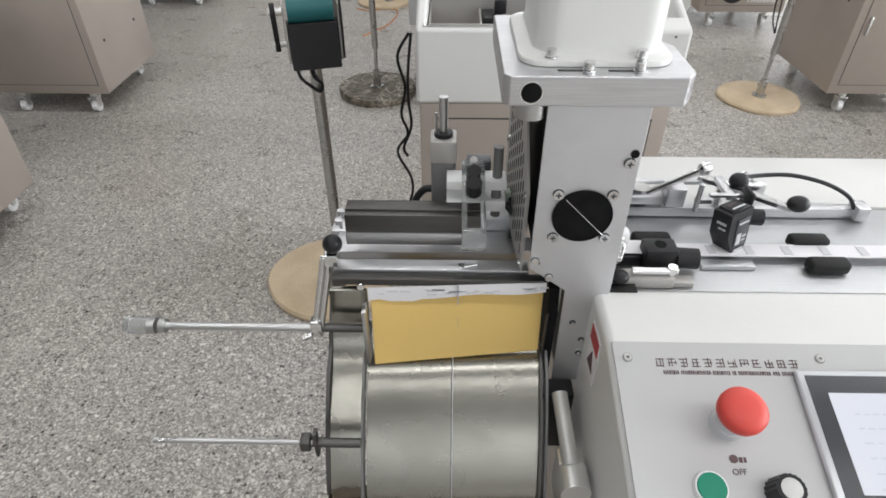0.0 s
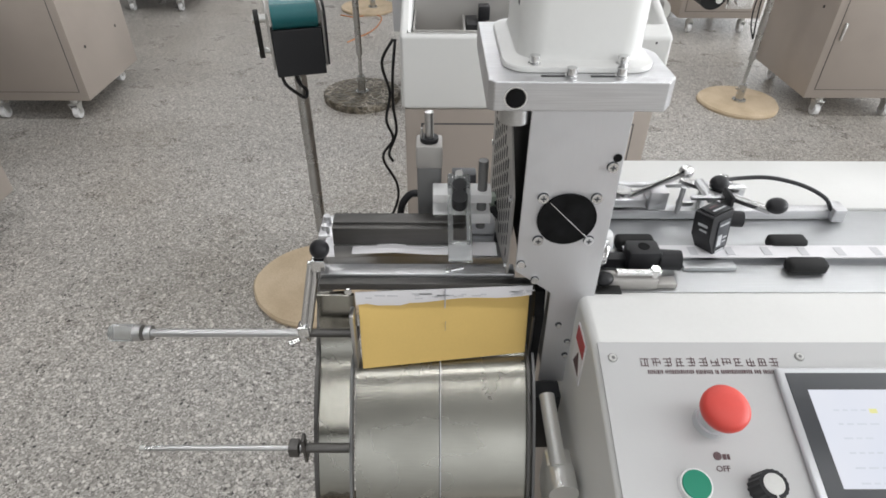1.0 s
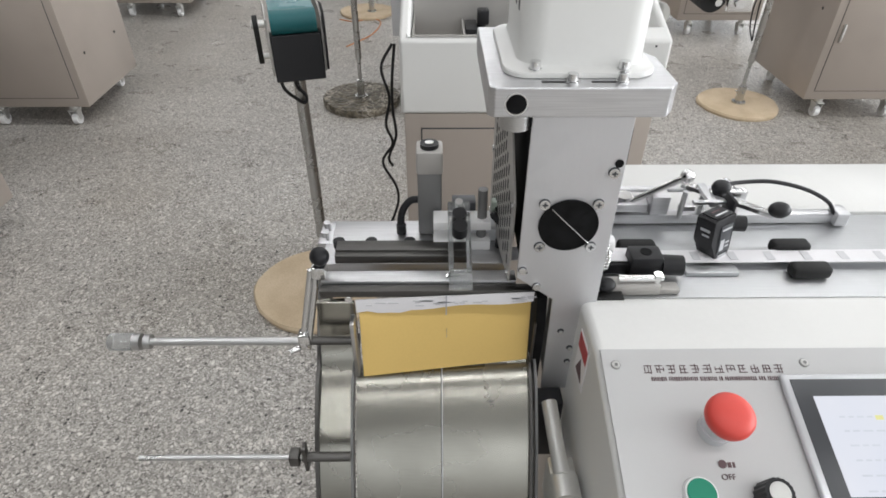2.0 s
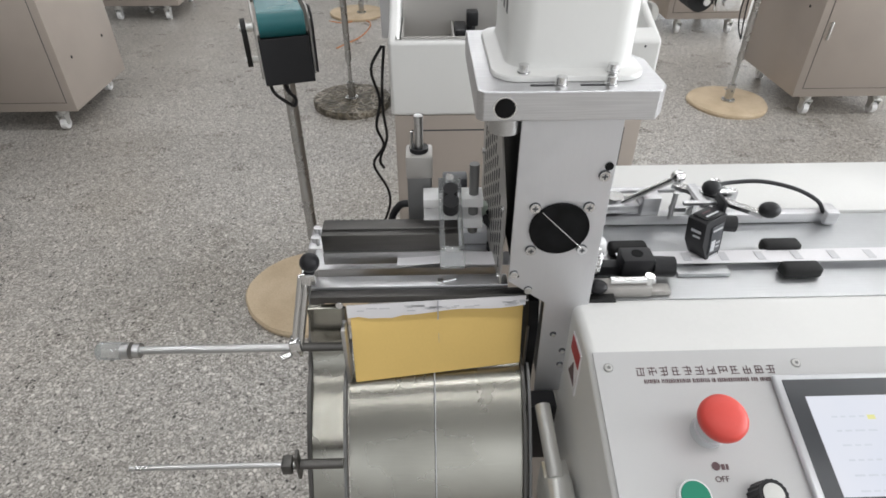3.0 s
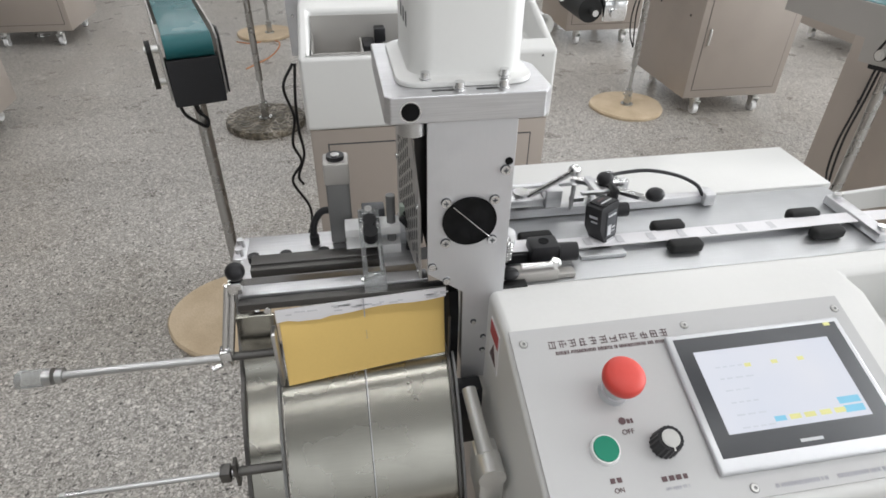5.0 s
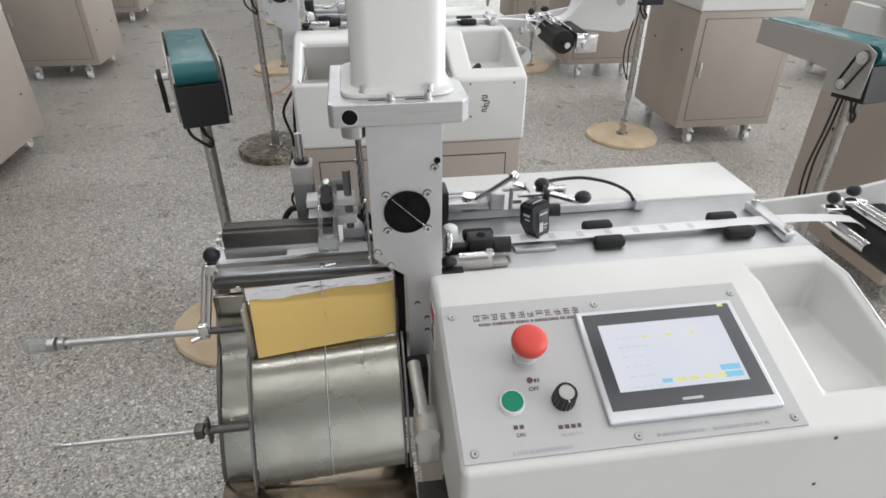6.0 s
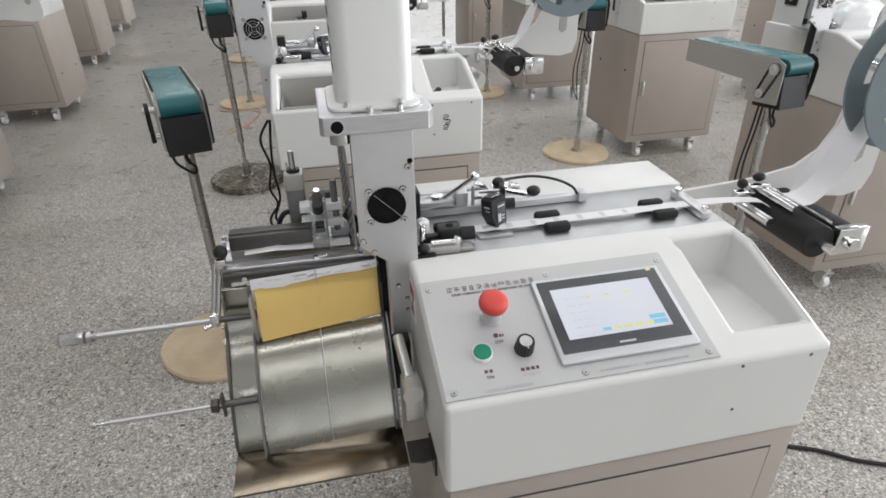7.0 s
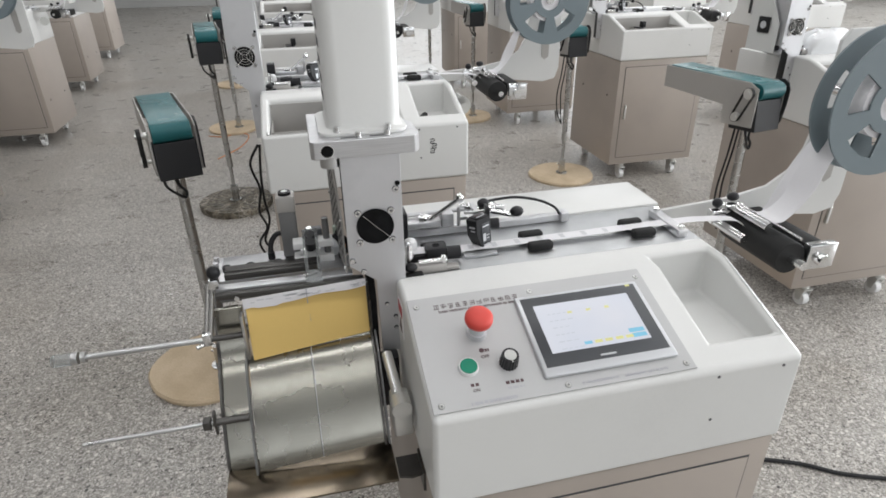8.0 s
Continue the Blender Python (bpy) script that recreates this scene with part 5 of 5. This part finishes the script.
# ---------------- conveyor stands ----------------
def conveyor_stand(base_material, base_label, thick, lift=0.022, wired=False, shift=(0.0, 0.0)):
    ob = thing("conveyor_stand", "teal belt conveyor on pole with " + base_label, "conveyor", group="conveyor stands")
    rng = random.Random(11)
    bm = mesh()
    ring = []
    n = 40
    for z, rr in ((0.0, 0.198), (thick * 0.6, 0.200), (thick, 0.194)):
        ring.append([bm.verts.new(((rr + 0.006 * math.sin(3 * k / n * 6.283) + rng.uniform(-0.002, 0.002)) * math.cos(6.283 * k / n) + shift[0], rr * math.sin(6.283 * k / n) + shift[1], z)) for k in range(n)])
    for a, b in zip(ring, ring[1:]):
        for k in range(n):
            bm.faces.new((a[k], a[(k + 1) % n], b[(k + 1) % n], b[k]))
    bm.faces.new(ring[0][::-1]), bm.faces.new(ring[-1])
    part("base_disc", bm, base_material, ob, base_label)
    bm = add_cyl(mesh(), (0, 0, 0.24), (0, 0, 0.73 + lift), 0.0155, 22)
    add_cyl(bm, (0, 0, 0.232), (0, 0, 0.242), 0.0165, 22)
    add_cyl(bm, (0, 0, thick), (0, 0, 0.24), 0.0095, 18)
    add_cyl(bm, (0, 0, thick), (0, 0, thick + 0.085), 0.0200, 22)
    add_cyl(bm, (0, 0, thick), (0, 0, thick + 0.006), 0.034, 22)
    for k in range(3):
        a = 2.1 * k + 0.4
        add_cyl(bm, (0.02 * math.cos(a), 0.02 * math.sin(a), thick + 0.055), (0.030 * math.cos(a), 0.030 * math.sin(a), thick + 0.055), 0.004, 10)
    part("pole", bm, POLE, ob, "stainless steel pole")
    # head: grey side plates, black front cover, belt over the head roller
    up = Matrix.Translation((0, 0, lift))
    bm = add_prism(mesh(), [(-0.078, 0.708), (0.03, 0.700), (0.04, 0.79), (-0.03, 0.812), (-0.066, 0.812)], "x", -0.054, 0.060)
    part("head_housing", moved(bm, up), BLACK, ob, "black folded conveyor cover", bevel=0.003)
    side = [(-0.066, 0.722), (0.060, 0.712), (0.066, 0.775), (0.360, 0.785), (0.360, 0.862), (-0.030, 0.866), (-0.066, 0.850)]
    part("side_rail", moved(add_prism(mesh(), side, "x", -0.0600, -0.0555), up), GREYMETAL, ob, "grey metal conveyor side plate", bevel=0.001)
    part("side_rail", moved(add_prism(mesh(), side, "x", 0.0615, 0.0660), up), GREYMETAL, ob, "grey metal conveyor side plate", bevel=0.001)
    part("end_rail", moved(add_box(mesh(), (-0.0553, 0.352, 0.79), (0.0613, 0.358, 0.862), 0.001), up), GREYMETAL, ob)
    bm = add_prism(mesh(), [(-0.072, 0.727), (-0.010, 0.720), (0.010, 0.800), (0.010, 0.862), (-0.050, 0.872), (-0.072, 0.862), (-0.082, 0.840), (-0.080, 0.79)], "x", 0.0665, 0.0705)
    part("cheek_plate", moved(bm, up), BLACK, ob, "black cheek plate", bevel=0.001)
    bm = add_cyl(mesh(), (-0.049, -0.050, 0.838), (0.053, -0.050, 0.838), 0.027, 30)
    part("head_roller", moved(bm, up), TEAL, ob, "teal belt over the head roller")
    bm = add_box(mesh(), (-0.048, -0.050, 0.860), (0.052, 0.346, 0.8655), 0.001)
    part("belt_top", moved(bm, up), TEALPALE, ob, "teal conveyor belt")
    bm = mesh()
    for y, z, r in ((-0.048, 0.836, 0.018), (-0.012, 0.752, 0.015)):
        add_cyl(bm, (-0.090, y, z), (-0.0605, y, z), r * 0.5, 18)
        add_cyl(bm, (-0.086, y, z), (-0.074, y, z), r, 22)
    parts("pulley", moved(bm, up), CASTER, ob, "small metal pulley")
    bm = mesh()
    a0, a1 = Vector((-0.048, 0.836)), Vector((-0.012, 0.752))
    d = (a1 - a0).normalized()
    base = math.degrees(math.atan2(d.y, d.x))
    for r0, r1, keep in ((0.0195, 0.0165, 0), (0.0180, 0.0150, 1)):
        loop = [(a0.x + r0 * math.cos(radians(base + 90 + 18 * q)), a0.y + r0 * math.sin(radians(base + 90 + 18 * q))) for q in range(11)] + \
               [(a1.x + r1 * math.cos(radians(base - 90 + 18 * q)), a1.y + r1 * math.sin(radians(base - 90 + 18 * q))) for q in range(11)]
        if keep == 0:
            out = loop
        else:
            ins = loop
    n = len(out)
    va = [[bm.verts.new((x, p[0], p[1])) for p in q] for x, q in ((-0.0860, out), (-0.0745, out), (-0.0745, ins), (-0.0860, ins))]
    for i in range(4):
        for k in range(n):
            bm.faces.new((va[i][k], va[i][(k + 1) % n], va[(i + 1) % 4][(k + 1) % n], va[(i + 1) % 4][k]))
    bmesh.ops.recalc_face_normals(bm, faces=bm.faces[:])
    part("drive_belt", moved(bm, up), RUBBER, ob, "black drive belt")
    bm = add_tube(mesh(), [(-0.045, -0.03, 0.72), (-0.040, -0.04, 0.68), (-0.015, -0.03, 0.648), (0.004, -0.024, 0.632), (0.010, -0.022, 0.650), (-0.008, -0.024, 0.675), (-0.012, -0.03, 0.72)], 0.0042)
    part("cable_loop", moved(bm, up), BLACK, ob, "looped black cable")
    if not wired:
        return ob
    bm = add_tube(mesh(), [(-0.030, 0.02, 0.72), (-0.040, 0.02, 0.62), (-0.060, 0.018, 0.50), (-0.050, 0.018, 0.40), (-0.022, 0.012, 0.33)], 0.0035)
    part("hanging_cable", bm, BLACK, ob, "thin black cable along the pole")
    bm = add_tube(mesh(), [(-0.010, 0.02, 0.72), (-0.018, 0.02, 0.63), (-0.034, 0.02, 0.52), (-0.028, 0.02, 0.42), (-0.020, 0.014, 0.33)], 0.0035)
    part("hanging_cable", bm, BLACK, ob, "thin black cable along the pole")
    return ob


stand = conveyor_stand(BOARD, "round brown fibreboard base", 0.02, shift=(-0.035, 0.028))
stand.matrix_basis = pose(-0.507, 1.053, 0, 0, 0, 16)
wired_stand = conveyor_stand(BOARD, "round brown fibreboard base", 0.02, 0.022, True)
wired_stand.matrix_basis = pose(1.372, 1.0, 0, 0, 0, 10)
copy_thing(wired_stand, pose(1.40, 2.52, 0, 0, 0, 4))
wrapped = conveyor_stand(FILM, "base wrapped in creased brown film", 0.035, 0.08)
wrapped.matrix_basis = pose(-0.555, 2.57, 0, 0, 0, 8)
for x, y in ((-0.64, 4.20), (1.25, 4.0), (1.2, 5.4), (-0.75, 5.95)):
    copy_thing(stand, pose(x, y, 0, 0, 0, 5))


# ---------------- cables ----------------
def cable(points, r, material, label):
    ob = finish("floor_cable", add_tube(mesh(), points, r), material)
    tagged(ob, label, "cable")


cable([(0.80, 0.33, 0.006), (0.967, 0.256, 0.006), (1.10, 0.20, 0.006), (1.214, 0.128, 0.006), (1.5, 0.02, 0.006)], 0.006, BLACK, "black cable lying on the terrazzo floor")
cable([(-0.286, 1.235, 0.735), (-0.318, 1.22, 0.675), (-0.300, 1.22, 0.588), (-0.314, 1.22, 0.506), (-0.297, 1.22, 0.445), (-0.330, 1.22, 0.382), (-0.290, 1.22, 0.287), (-0.300, 1.22, 0.20),
       (-0.37, 1.24, 0.05), (-0.45, 1.30, 0.005)], 0.0042, BLACK, "loose black cable hanging from the machine to the floor")
cable([(-0.280, 1.235, 0.735), (-0.290, 1.22, 0.64), (-0.292, 1.22, 0.55), (-0.286, 1.22, 0.47), (-0.310, 1.22, 0.40), (-0.300, 1.22, 0.37)], 0.0042, BLACK, "black cable hanging beside the cabinet")
cable([(-0.86, 4.05, 0.003), (-0.75, 4.0, 0.003), (-0.64, 4.06, 0.003), (-0.56, 3.98, 0.003), (-0.60, 3.7, 0.003), (-0.74, 3.45, 0.003)], 0.004, WIRE, "thin orange wire lying on the floor")

guide = finish("spare_guide", add_cyl(mesh(), (-0.030, 0, 0.0085), (0.022, 0, 0.0085), 0.0085, 18), RUBBER, bevel=0.002)
guide.matrix_basis = bare.matrix_basis @ pose(0.446, -0.030, 0.7455, 0, 0, 65)
tagged(guide, "black rubber guide lying in the storage well", "machine part")


def motions():
    """The cutter strokes every 0.3 s from half a second on; the label is pushed out before each cut."""
    rows, feed = [], []
    heights = {0: -0.040, 1: -0.004, 2: -0.011}
    for k in range(81):
        t = k / 10
        if k < 4:
            rows.append((t, pose(0, 0, 0)))
            feed.append((t, pose(0.17, 0, 0)))
        elif k == 4:
            rows.append((t, pose(0, 0, -0.008)))
            feed.append((t, pose(0.0, 0, 0)))
        else:
            ph = (k - 5) % 3
            rows.append((t, pose(0, 0, heights[ph])))
            feed.append((t, pose({0: 0.17, 1: 0.06, 2: 0.0}[ph], 0, 0)))
    walk(carriage, rows)
    walk(slip, feed)


motions()
